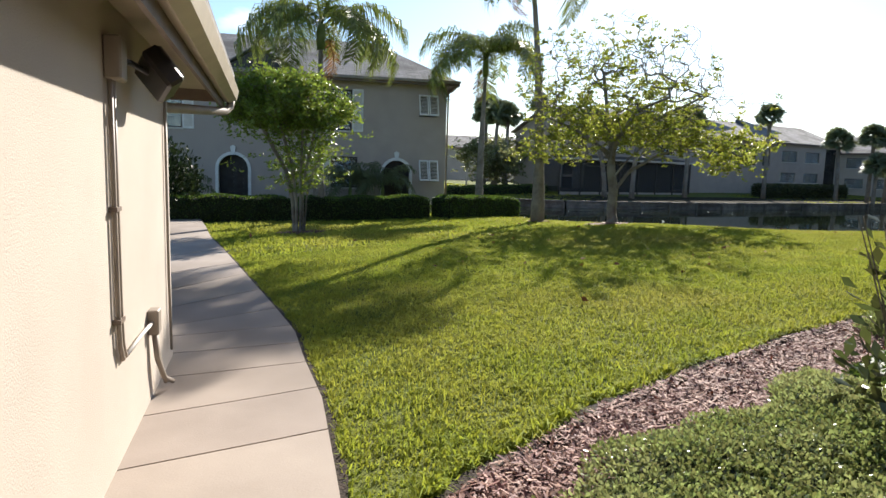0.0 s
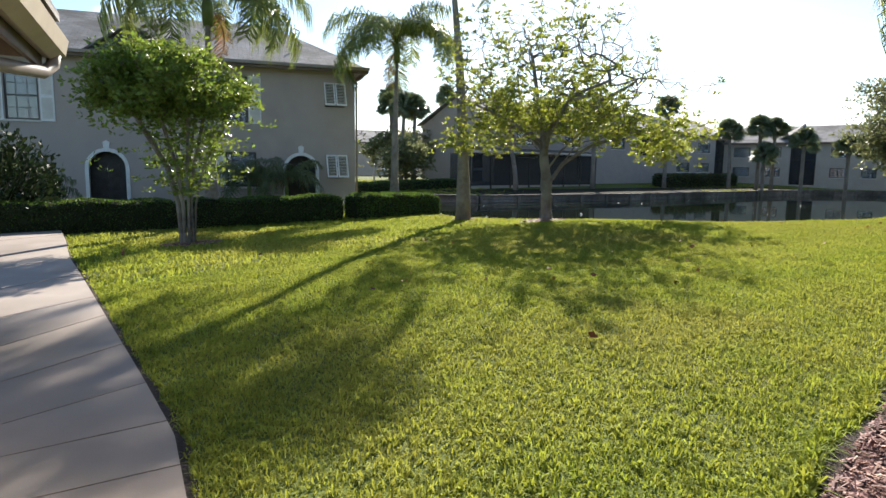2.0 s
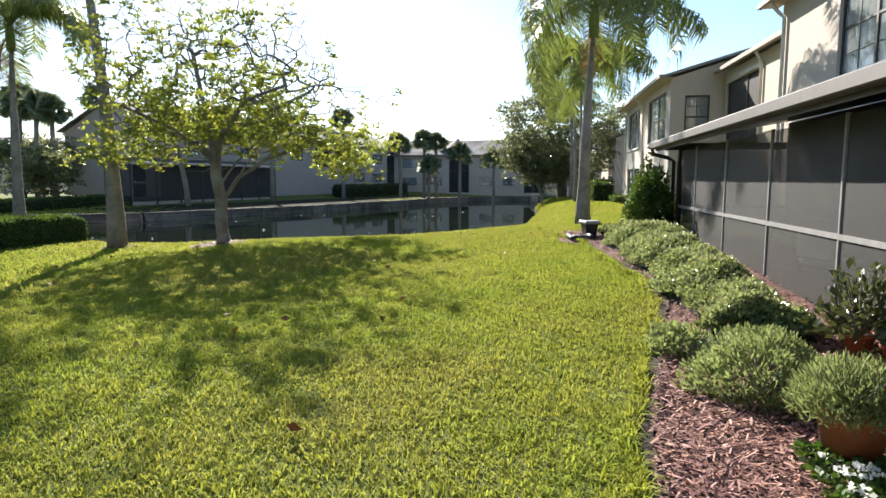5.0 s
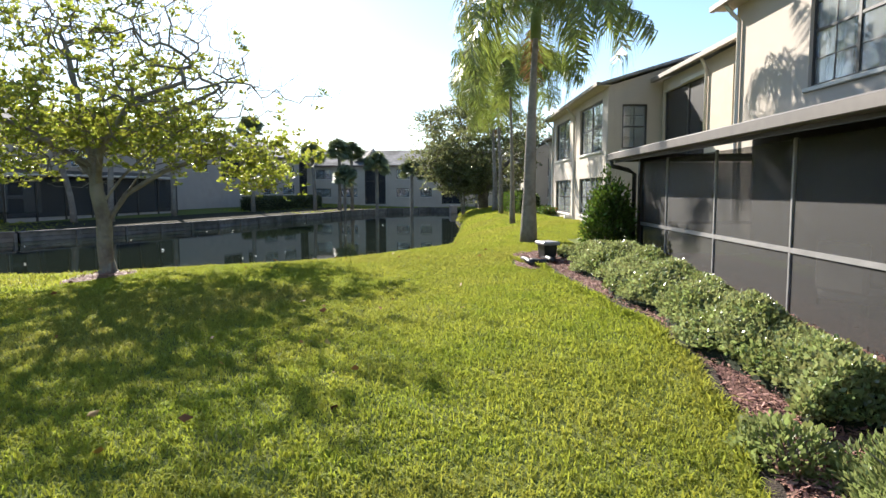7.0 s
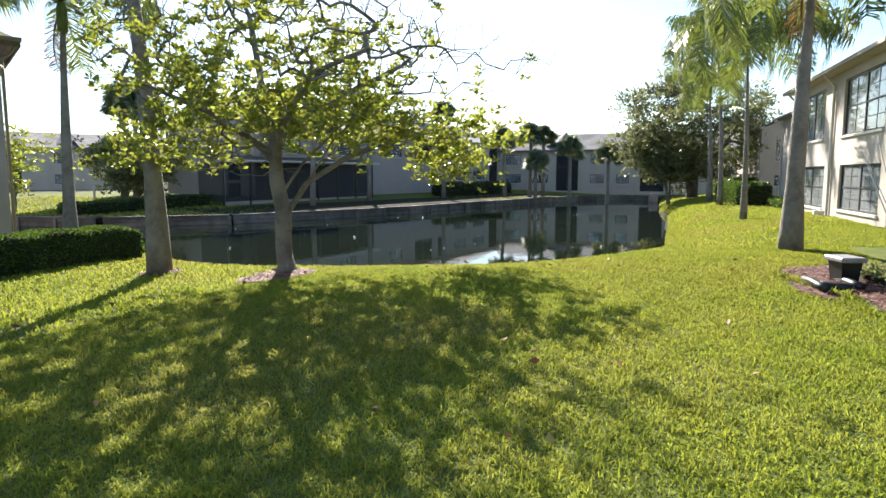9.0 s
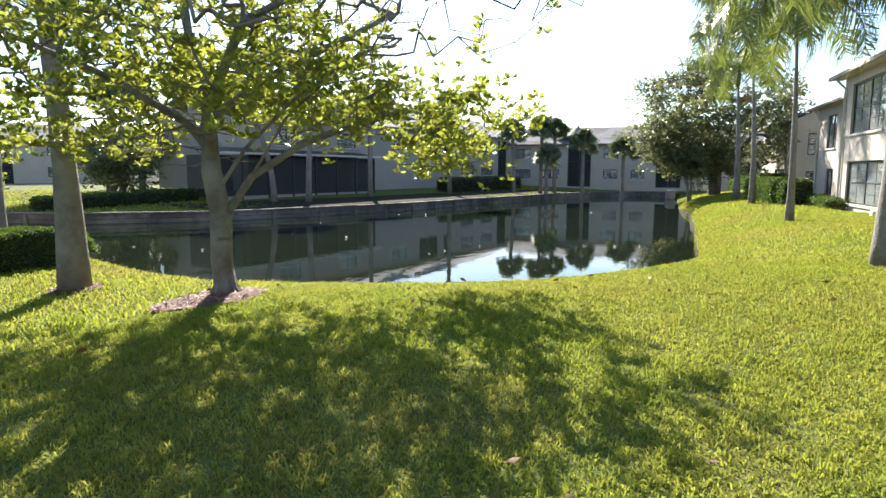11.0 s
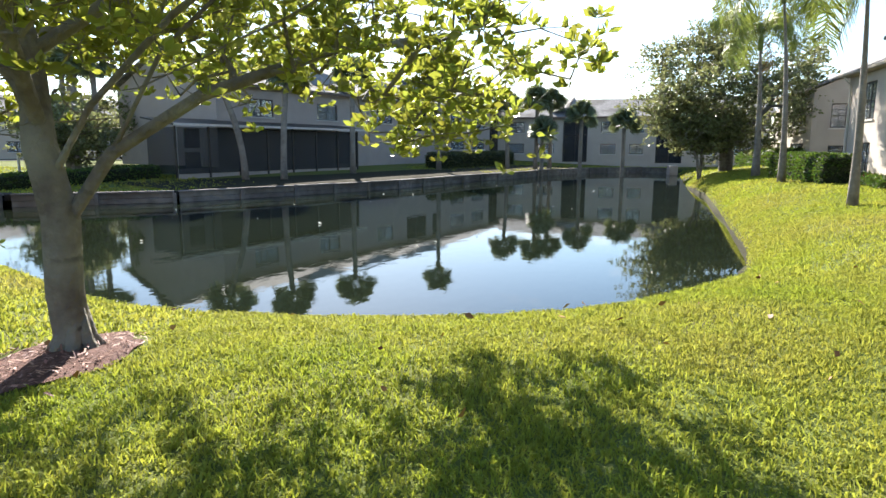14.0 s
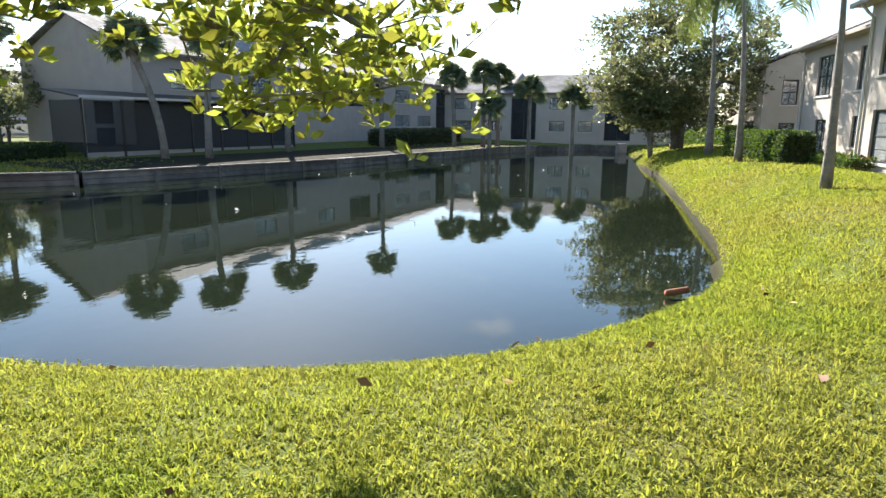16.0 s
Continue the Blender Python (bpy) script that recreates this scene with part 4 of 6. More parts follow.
# ---- buildings beyond the pond ----
def far_block(label, origin, rz, length, z0, z1, ridge, bays, depth=9, material=None, gablets=()):
    b = empty("apartment_building", label, "building", origin, rz)
    wins, dark = [], []
    for x, w, kind in bays:
        if kind == "b":
            dark.append((x, z0 + 2.3, x + w, z0 + 4.05))
        elif kind == "w":
            wins += [(x, z0 + 2.75, x + w, z0 + 3.75), (x, z0 + 0.85, x + w, z0 + 1.75)]
        elif kind == "u":
            wins += [(x, z0 + 2.75, x + w, z0 + 3.75)]
        else:
            dark.append((x, z0 + 0.1, x + w, z1 - 0.25))
    wall(b, 0, length, z0 - 0.5, z1, wins + dark, material or M_STUCCO_F)
    for w in wins:
        window(b, *w, cols=2, rows=2, mullion=True, sill=True)
    for x0, a0, x1, a1 in dark:
        zm = (a0 + a1) / 2
        boxes("balcony", [(x0, 0.15, zm - 0.08, x1, 1.4, zm + 0.08), (x0 - 0.1, 1.4, a0, x1 + 0.1, 1.5, a1), (x0, 0.1, a0, x0 + 0.06, 0.16, a1), (x1 - 0.06, 0.1, a0, x1, 0.16, a1),
                          ((x0 + x1) / 2 - 0.03, 0.1, a0, (x0 + x1) / 2 + 0.03, 0.16, a1), (x0 + 0.06, 0.1, zm + 0.5, x1 - 0.06, 0.14, zm + 0.56)], M_ALU, b)
        boxes("balcony_screen", [(x0 + 0.06, 0.12, a0, x1 - 0.06, 0.124, a1)], M_SCREEN, b)
    boxes("end_wall", [(0, 0.202, z0, 0.2, depth, z1), (length - 0.2, 0.202, z0, length, depth, z1), (0.2, depth - 0.2, z0, length - 0.2, depth, z1)], material or M_STUCCO_F, b)
    gable_roof(b, 0, length, depth, z1 + 0.05, ridge, over=0.35)
    for gx in (0.0, length - 0.1):
        bm = bmesh.new()
        f_ = bm.faces.new([bm.verts.new((gx, q[0], q[1])) for q in ((0.0, z1), (depth, z1), (depth / 2, ridge - 0.12))])
        e_ = bmesh.ops.extrude_face_region(bm, geom=[f_])
        bmesh.ops.translate(bm, verts=[q for q in e_["geom"] if isinstance(q, bmesh.types.BMVert)], vec=(0.1, 0, 0))
        bmesh.ops.recalc_face_normals(bm, faces=bm.faces[:])
        part("gable", bm, material or M_STUCCO_F, b)
    for gx in gablets:      # a steep party wall that stands out of the roof, coloured as in shadow, with its own small slope
        rise = ridge - z1
        bm = bmesh.new()
        bm.faces.new([bm.verts.new(v) for v in ((gx, -0.3, z1 + 0.1), (gx, depth / 2, ridge + 0.25), (gx, depth / 2, ridge - 0.3), (gx, 0.4, z1 - 0.1))])
        r_ = bmesh.ops.extrude_face_region(bm, geom=bm.faces[:])
        bmesh.ops.translate(bm, verts=[e for e in r_["geom"] if isinstance(e, bmesh.types.BMVert)], vec=(0.12, 0, 0))
        bmesh.ops.recalc_face_normals(bm, faces=bm.faces[:])
        part("party_wall", bm, M_WALLSHADE, b, "party wall out of the roof, dark blue-grey for its shadow")
        bm = bmesh.new()
        slab_poly(bm, [(gx + 0.12, -0.35, z1 + 0.2), (gx + 1.5, -0.35, z1 + 0.2), (gx + 0.12, depth / 2, ridge + 0.3)], 0.06)
        slab_poly(bm, [(gx - 1.6, 0.9, z1 + 0.1 + rise * 0.2), (gx + 0.1, -0.35, z1 + 0.9), (gx + 0.1, depth / 2 - 0.4, ridge + 0.22)], 0.06)
        part("gablet_roof", bm, M_ROOF, b)
    boxes("fascia", [(-0.35, -0.4, z1 - 0.08, length + 0.35, -0.36, z1 + 0.08)], M_TRIM, b)
    return b


far_block("beige stuccoed two-storey apartments at the head of the pond", (69, 23, 0), -90, 24, -0.05, 4.08, 6.0,
          [(1.5, 1.6, "w"), (4.2, 1.75, "w"), (6.77, 2.25, "d"), (10.2, 1.35, "w"), (12.75, 1.2, "w"), (15.0, 2.2, "d"), (18.6, 1.4, "w"), (21.2, 1.4, "w")], gablets=(6.9, 15.2))
# taupe instead of beige stucco puts this block's shade into its colour
far_block("beige two-storey apartments along the far bank, stucco darkened for shade", (37.15, 28.86, 0), -11.5, 33, 0.3, 4.7, 6.8,
          [(2.2, 1.8, "u"), (7.6, 1.9, "u"), (13.6, 1.85, "u"), (17.25, 2.75, "b"), (20.9, 1.1, "b"), (23.7, 2.3, "w"), (27.3, 2.3, "w"), (30.6, 1.9, "d")], gablets=(9.9, 16.1, 22.7), material=M_STUCCO_G)
far_block("pale stuccoed two-storey apartments far behind the hedge", (30, 66, 0), -25, 48, -0.1, 4.0, 5.7,
          [(3, 1.4, "w"), (8, 1.4, "w"), (13, 2.4, "d"), (18, 1.4, "w"), (24, 1.4, "w"), (29, 2.4, "d"), (34, 1.4, "w"), (40, 1.4, "w")], gablets=(20,))
# screened porch on the far bank
fp = empty("far_porch", "dark screened porch with a pale gutter on the far bank", "porch", (33.0, 27.8, 0), -11.5)
boxes("screen_panel", [(0.1, 0, 0.1, 13, 0.01, 2.3), (-0.01, 0.1, 0.1, 0.0, 2.2, 2.3), (13.1, 0.1, 0.1, 13.11, 2.2, 2.3)], M_SCREEN, fp)
for i in range(8):
    boxes("post", [(i * 1.87 - 0.04, -0.03, -0.2, i * 1.87 + 0.04, 0.05, 2.35)], M_ALU, fp)
bm = bmesh.new(); slab_poly(bm, [(-0.3, -0.35, 2.45), (13.4, -0.35, 2.45), (13.4, 2.2, 2.8), (-0.3, 2.2, 2.8)], 0.08); part("roof", bm, M_ALU, fp)
boxes("gutter", [(-0.3, -0.45, 2.36, 13.4, -0.352, 2.47)], M_CREAM, fp)
boxes("kick_wall", [(0, 0.05, -0.2, 13.1, 0.1, 0.35)], M_STUCCO_G, fp)
for i in range(3):
    for z in (0.1, 1.3):
        boxes("screen_door", [(2.0 + i * 4, 2.1, z, 2.9 + i * 4, 2.15, z + 1.0)], M_ROOMDARK, fp)


# ---- seawall of weathered planks and posts ----
def seawall():
    top = empty("seawall", "weathered grey timber seawall with posts and a capping rail", "retaining wall")
    tagged(top, kind="structure")
    pts = [Vector(SHORE[i]) for i in range(WALL_FROM, WALL_TO + 1)]
    r = random.Random(4)
    for a, b in zip(pts, pts[1:]):
        d = (b - a); L = d.length; n = max(1, round(L / 2.3)); d.normalize(); nrm = Vector((d.y, -d.x))
        ang = math.atan2(d.y, d.x)
        for k in range(n):
            p = a + d * (L * k / n)
            e = L / n
            m = Matrix.Translation((p.x, p.y, 0)) @ Matrix.Rotation(ang, 4, "Z") @ Matrix.Translation((0, 0.5, 0))
            for j in range(3):
                bm = bmesh.new()
                z0 = WATER_Z - 0.2 + j * 0.2
                box(bm, 0.01, -0.04 + r.uniform(-0.012, 0.012), z0, e - 0.01, 0.06, z0 + 0.185, 0.01, m)
                part("plank", bm, M_STONEW, top)
            bm = bmesh.new(); box(bm, 0.0, -0.10, WATER_Z + 0.39, e - 0.006, 0.16, WATER_Z + 0.46 + r.uniform(-0.01, 0.015), 0.012, m); part("capping", bm, M_STONEW, top)
            bm = bmesh.new(); box(bm, 0.0, -0.9, WATER_Z + 0.2, e, -0.105, WATER_Z + 0.43 + r.uniform(-0.01, 0.01), 0.0, m); part("backfill", bm, M_EDGE, top, "dark soil behind the planks")
            bm = bmesh.new(); box(bm, -0.07, 0.062, WATER_Z - 0.3, 0.07, 0.18, WATER_Z + 0.38, 0.015, m); part("post", bm, M_STONEW, top)


seawall()


# ---- trees ----
def grow(base, seeds, clusters, top_r, r_tip=0.006, rg=None, wob=0.12):
    """A branch skeleton: seeds is a list of limb polylines; each cluster point joins the nearest node so far, sagging on the way.
    Returns nodes, parents, radii."""
    nodes, par = [], []
    for limb in seeds:
        prev = -1 if not nodes else int(np.argmin([(Vector(n) - Vector(limb[0])).length for n in nodes]))
        for a, b in zip(limb, limb[1:]):
            steps = max(1, int((Vector(b) - Vector(a)).length / 0.22))
            for k in range(steps):
                if k == 0 and prev >= 0 and (Vector(nodes[prev]) - Vector(a)).length < 0.05:
                    continue
                q = Vector(a).lerp(Vector(b), k / steps)
                nodes.append(tuple(q)); par.append(prev); prev = len(nodes) - 1
        nodes.append(tuple(limb[-1])); par.append(prev)
    root_n = len(nodes)
    N = np.array(nodes, float)
    order = np.argsort([min(np.linalg.norm(N - c, axis=1)) for c in clusters])
    arr = np.zeros((root_n + len(clusters) * 6, 3)); arr[:root_n] = N; cnt = root_n
    tips = []
    for ci in order:
        c = clusters[ci]
        diff = arr[:cnt] - c
        dd = np.linalg.norm(diff, axis=1) + 0.5 * np.clip(diff[:, 2], 0, None)
        dd[:2] += 5
        j = int(np.argmin(dd))
        a = arr[j].copy()
        L = np.linalg.norm(c - a)
        steps = int(np.clip(L / 0.25, 1, 5))
        prev = j
        for k in range(1, steps + 1):
            t = k / steps
            q = a + (c - a) * t + rg.normal(0, wob * 0.4 * L * t * (1 - t) + 1e-4, 3) + np.array([0, 0, 0.25 * L * t * (1 - t)])
            arr[cnt] = q; par.append(prev); prev = cnt; cnt += 1
        tips.append(prev)
    arr = arr[:cnt]
    load = np.zeros(cnt)
    for t in tips:
        load[t] += 1
    for i in range(cnt - 1, -1, -1):
        load[i] = max(load[i], 0.6)
        if par[i] >= 0:
            load[par[i]] += load[i] if i >= root_n or True else 0
    rad = r_tip * load ** 0.42
    rad = rad * min(1.0, top_r / rad[0]) if rad[0] > top_r else rad * (top_r / rad[0]) ** (load / load[0]) 
    return arr, par, np.maximum(rad, r_tip * 0.7), tips


def branch_mesh(arr, par, rad, flare=1.0):
    """All branches as short tapered prisms in one mesh."""
    V, F, n = [], [], 0
    P = np.array(arr)
    for i, p in enumerate(par):
        if p < 0:
            continue
        a, b = P[p], P[i]
        d = b - a; L = np.linalg.norm(d)
        if L < 1e-4:
            continue
        d /= L
        ref = np.array([0, 0, 1.0]) if abs(d[2]) < 0.8 else np.array([1.0, 0, 0])
        u = np.cross(d, ref); u /= np.linalg.norm(u); w = np.cross(d, u)
        k = 10 if rad[i] > 0.035 else (5 if rad[i] > 0.012 else 3)
        an = np.arange(k) * 2 * np.pi / k
        ring = np.cos(an)[:, None] * u + np.sin(an)[:, None] * w
        ra = min(rad[p], rad[i] * 1.35); rb = rad[i]
        V += [a - d * 0.3 * ra + ring * ra, b + ring * rb]
        idx = np.arange(k)
        f = np.stack([n + idx, n + (idx + 1) % k, n + k + (idx + 1) % k, n + k + idx], 1)
        F.append(f); n += 2 * k
    return np.concatenate(V), np.concatenate(F)


def rosettes(centres, per, size, rg, spread=0.05, aspect=0.45, up=0.35, droop=0.0, loose=0.55):
    C = np.repeat(np.asarray(centres), per, axis=0)
    dirs = rg.normal(0, 1, C.shape); dirs[:, 2] = np.abs(dirs[:, 2]) * up + 0.1 - droop
    dirs /= np.linalg.norm(dirs, axis=1)[:, None]
    pts = C + dirs * spread * rg.uniform(0.2, 1.0, (len(C), 1))
    return leaves(pts, dirs * 1.6, size, rg=rg, aspect=aspect, loose=loose)


def ellipsoid_points(n, c, r, rg, inner=0.45, mask=0.0, freq=0.9, seed=0.0):
    out = []
    while len(out) < n:
        d = rg.normal(0, 1, 3); d /= np.linalg.norm(d)
        k = rg.uniform(inner ** 3, 1) ** (1 / 3)
        p = np.array(c) + d * k * np.array(r)
        if mask and noise.noise(Vector(p * freq + seed)) < -0.5 + mask:
            continue
        out.append(p)
    return np.array(out)


def garden_tree():
    """The spreading pond-side tree with a forked grey trunk, twiggy crown and paddle leaves."""
    rg = np.random.default_rng(11)
    bx, by = 12.74, 9.5
    z = lz(bx, by) - 0.05
    t = empty("garden_tree", "spreading grey-barked tree with twiggy crown in a mulch ring", "tree", (0, 0, 0))
    limbs = [[(bx, by, z), (bx - 0.02, by + 0.03, 0.5), (bx + 0.0, by + 0.03, 1.0), (bx - 0.05, by + 0.1, 1.5), (bx - 0.02, by + 0.15, 2.2), (bx - 0.1, by + 0.3, 3.0), (bx + 0.1, by + 0.6, 3.9)],
             [(bx + 0.0, by + 0.0, 0.95), (bx + 0.18, by - 0.28, 1.45), (bx + 0.5, by - 0.8, 1.85), (bx + 1.1, by - 1.5, 2.2), (bx + 1.7, by - 2.2, 2.35)],
             [(bx - 0.03, by + 0.1, 1.6), (bx - 0.5, by - 0.3, 2.2), (bx - 0.9, by - 1.1, 2.9), (bx - 1.0, by - 2.2, 3.2)],
             [(bx - 0.02, by + 0.15, 2.1), (bx + 0.5, by - 0.5, 2.7), (bx + 1.1, by - 1.5, 3.3)],
             [(bx - 0.05, by + 0.12, 1.9), (bx - 0.7, by + 0.8, 2.5), (bx - 1.5, by + 1.4, 2.9)],
             [(bx - 0.03, by + 0.15, 2.0), (bx + 0.8, by + 0.9, 2.6), (bx + 1.7, by + 1.6, 2.9)],
             [(bx - 0.04, by + 0.06, 1.25), (bx - 0.02, by - 0.35, 1.75), (bx + 0.15, by - 0.9, 2.3), (bx + 0.2, by - 1.7, 2.75)],
             [(bx + 0.18, by - 0.28, 1.45), (bx + 0.2, by - 0.75, 2.1), (bx + 0.5, by - 1.3, 2.7)],
             [(bx - 0.02, by + 0.13, 1.75), (bx + 0.05, by + 0.7, 2.2), (bx + 0.1, by + 1.6, 2.55)],
             [(bx - 0.9, by - 1.1, 2.9), (bx - 1.3, by - 1.9, 2.8), (bx - 1.5, by - 2.9, 2.62)]]
    cl = [ellipsoid_points(2700, (bx + 0.0, by + 0.1, 3.5), (2.6, 2.7, 2.0), rg, 0.3, 0.30, 0.9, 3.0),
          ellipsoid_points(150, (bx + 1.5, by - 2.1, 2.2), (1.35, 1.3, 0.45), rg, 0.2, 0.36, 1.3, 9.0),
          ellipsoid_points(70, (bx + 2.0, by - 1.9, 1.75), (0.9, 0.9, 0.3), rg, 0.1),
          ellipsoid_points(60, (bx + 2.7, by - 1.5, 2.1), (1.1, 1.2, 0.4), rg, 0.2, 0.3, 1.2, 2.0),
          ellipsoid_points(230, (bx + 2.2, by + 0.9, 2.75), (1.5, 1.4, 0.6), rg, 0.2, 0.3, 0.9, 6.0),
          ellipsoid_points(110, (bx - 0.4, by + 1.8, 2.1), (1.7, 1.5, 0.55), rg, 0.3, 0.4, 1.0, 5.0),
          ellipsoid_points(70, (bx - 0.3, by - 3.2, 3.0), (1.4, 1.1, 0.5), rg, 0.1)]
    C = np.concatenate(cl)
    arr, par, rad, tips = grow((bx, by, z), limbs, C, 0.125, 0.0034, rg, 0.22)
    v, f = branch_mesh(arr, par, rad)
    np_part("trunk", v, f, M_BARK, t, smooth=True)
    # root flare
    bm = bmesh.new()
    for k in range(7):
        a = k * 0.9 + 0.3
        tube(bm, [(bx + 0.06 * math.cos(a), by + 0.06 * math.sin(a), 0.46), (bx + 0.095 * math.cos(a), by + 0.095 * math.sin(a), 0.16), (bx + 0.15 * math.cos(a), by + 0.15 * math.sin(a), z + 0.05), (bx + 0.25 * math.cos(a), by + 0.25 * math.sin(a), z - 0.03)], [0.02, 0.05, 0.048, 0.03], 8)
    part("root_flare", bm, M_BARK, t, smooth=True)
    T = arr[tips]
    bare = rg.random(len(T)) < np.interp(T[:, 2], [2.4, 3.0, 3.7, 4.4], [0.28, 0.6, 0.82, 0.88])
    bare |= (T[:, 2] < 2.3) & (np.hypot(T[:, 0] - bx, T[:, 1] - by) < 1.3)
    bare |= (T[:, 1] < by - 1.4) & (T[:, 2] > 2.75) & (rg.random(len(T)) < 0.88)
    L = T[~bare]
    L = np.concatenate([L, L + rg.normal(0, 0.11, L.shape), L + rg.normal(0, 0.11, L.shape)])
    v, f = rosettes(L, 9, 0.088, rg, 0.02, 0.46, up=0.6, loose=0.25)
    np_part("crown", v, f, M_LEAF, t, "bright green paddle leaves")
    return t


def ring_bed(cx, cy, rx, ry, name="mulch_ring", label="ring of red mulch chips round the tree", chips=500):
    rg = np.random.default_rng(int(cx * 10))
    b = empty(name, label, "mulch", kind="stuff")
    bm = bmesh.new()
    c = bm.verts.new((cx, cy, lz(cx, cy) + 0.05))
    rr = [1 + 0.1 * math.sin(3 * k * 0.26) + 0.06 * math.sin(7 * k * 0.26) for k in range(24)]
    o = [bm.verts.new((cx + rx * rr[k] * math.cos(k * math.pi / 12), cy + ry * rr[k] * math.sin(k * math.pi / 12), lz(cx + rx * math.cos(k * math.pi / 12), cy + ry * math.sin(k * math.pi / 12)) + 0.015)) for k in range(24)]
    for k in range(24):
        bm.faces.new((c, o[k], o[(k + 1) % 24]))
    part("bed", bm, M_MULCH, b)
    a, k = rg.uniform(0, 6.28, chips), np.sqrt(rg.uniform(0, 1, chips))
    x, y = cx + rx * k * np.cos(a), cy + ry * k * np.sin(a)
    zz = land(x, y) + 0.02 + 0.035 * (1 - k)
    v, f = chip_mesh(x, y, zz, rg)
    np_part("chips", v, f, M_CHIP, b)


def chip_mesh(x, y, z, rg, lo=0.02, hi=0.075):
    n = len(x)
    L, W = rg.uniform(lo, hi, n) / 2, rg.uniform(0.003, 0.008, n)
    a, tl = rg.uniform(0, 6.28, n), rg.normal(0, 0.28, n)
    d = np.stack([np.cos(a) * np.cos(tl), np.sin(a) * np.cos(tl), np.sin(tl)], -1)
    s = np.stack([-np.sin(a), np.cos(a), rg.normal(0, 0.3, n)], -1)
    c = np.stack([x, y, z + 0.006 + np.abs(np.sin(tl)) * L], -1)
    p = [c - d * L[:, None] - s * W[:, None] * 0.6, c - d * L[:, None] * 0.7 + s * W[:, None], c + d * L[:, None] + s * W[:, None] * 0.5, c + d * L[:, None] * 0.8 - s * W[:, None]]
    v = np.stack(p, 1).reshape(-1, 3)
    return v, np.arange(n)[:, None] * 4 + [0, 1, 2, 3]


def frond_mesh(name, length, rg, arch=1.0, n=66, leaf=0.5, material=None):
    """One feather frond that arches out along +x and droops, with hanging leaflets."""
    pts = []
    for i in range(13):
        t = i / 12
        ang = radians(62) - radians(128) * arch * t ** 1.15
        if not pts:
            pts.append(np.array([0.0, 0, 0]))
        else:
            pts.append(pts[-1] + np.array([math.cos(ang), 0, math.sin(ang)]) * length / 12)
    P = np.array(pts)
    V, F, c = [], [], 0
    w = np.linspace(0.028, 0.004, 13)
    for i in range(12):
        a, b = P[i], P[i + 1]
        V += [a + [0, w[i], 0], a - [0, w[i], 0], a - [0, 0, w[i]], b + [0, w[i + 1], 0], b - [0, w[i + 1], 0], b - [0, 0, w[i + 1]]]
        F += [(c, c + 1, c + 4), (c, c + 4, c + 3), (c + 1, c + 2, c + 5), (c + 1, c + 5, c + 4), (c + 2, c, c + 3), (c + 2, c + 3, c + 5)]
        c += 6
    for side in (-1, 1):
        for k in range(n):
            t = 0.14 + 0.86 * k / (n - 1)
            i = min(int(t * 12), 11); q = P[i] + (P[i + 1] - P[i]) * (t * 12 - i)
            d = (P[i + 1] - P[i]) / np.linalg.norm(P[i + 1] - P[i])
            L = leaf * (0.55 + 0.75 * math.sin(math.pi * min(t * 0.95, 1)) ** 0.7) * rg.uniform(0.8, 1.1)
            out = np.array([0, side, 0]) * rg.uniform(0.5, 0.9) + d * rg.uniform(0.35, 0.75) + [0, 0, rg.uniform(-0.35, 0.25)]
            out /= np.linalg.norm(out)
            m = q + out * L * 0.5
            e = m + (out * 0.35 + np.array([0, 0, -0.9])) * L * 0.6
            wv = d * 0.012
            V += [q - wv, q + wv, m - wv * 1.2, m + wv * 1.2, e]
            F += [(c, c + 1, c + 3), (c, c + 3, c + 2), (c + 2, c + 3, c + 4)]
            c += 5
    me = bpy.data.meshes.new(name)
    V = np.array(V, float); F = np.array(F, np.int32)
    me.from_pydata(V.tolist(), [], F.tolist()); me.materials.append(material or M_FROND)
    return me


FROND_RG = np.random.default_rng(5)
FRONDS = [frond_mesh("frond", 2.5, FROND_RG, 1.15, n=80, leaf=0.6), frond_mesh("frond", 2.4, FROND_RG, 0.95, n=80, leaf=0.58), frond_mesh("frond", 2.5, FROND_RG, 1.3, n=80, leaf=0.62), frond_mesh("frond", 2.0, FROND_RG, 0.6, n=72, leaf=0.52)]
SMALL_FRONDS = [frond_mesh("frond", 1.5, FROND_RG, 0.9, n=34, leaf=0.34, material=M_FAN), frond_mesh("frond", 1.4, FROND_RG, 0.6, n=34, leaf=0.32, material=M_FAN)]
DEADF = frond_mesh("dry_frond", 1.6, FROND_RG, 1.3, n=30, leaf=0.35, material=M_DEAD)


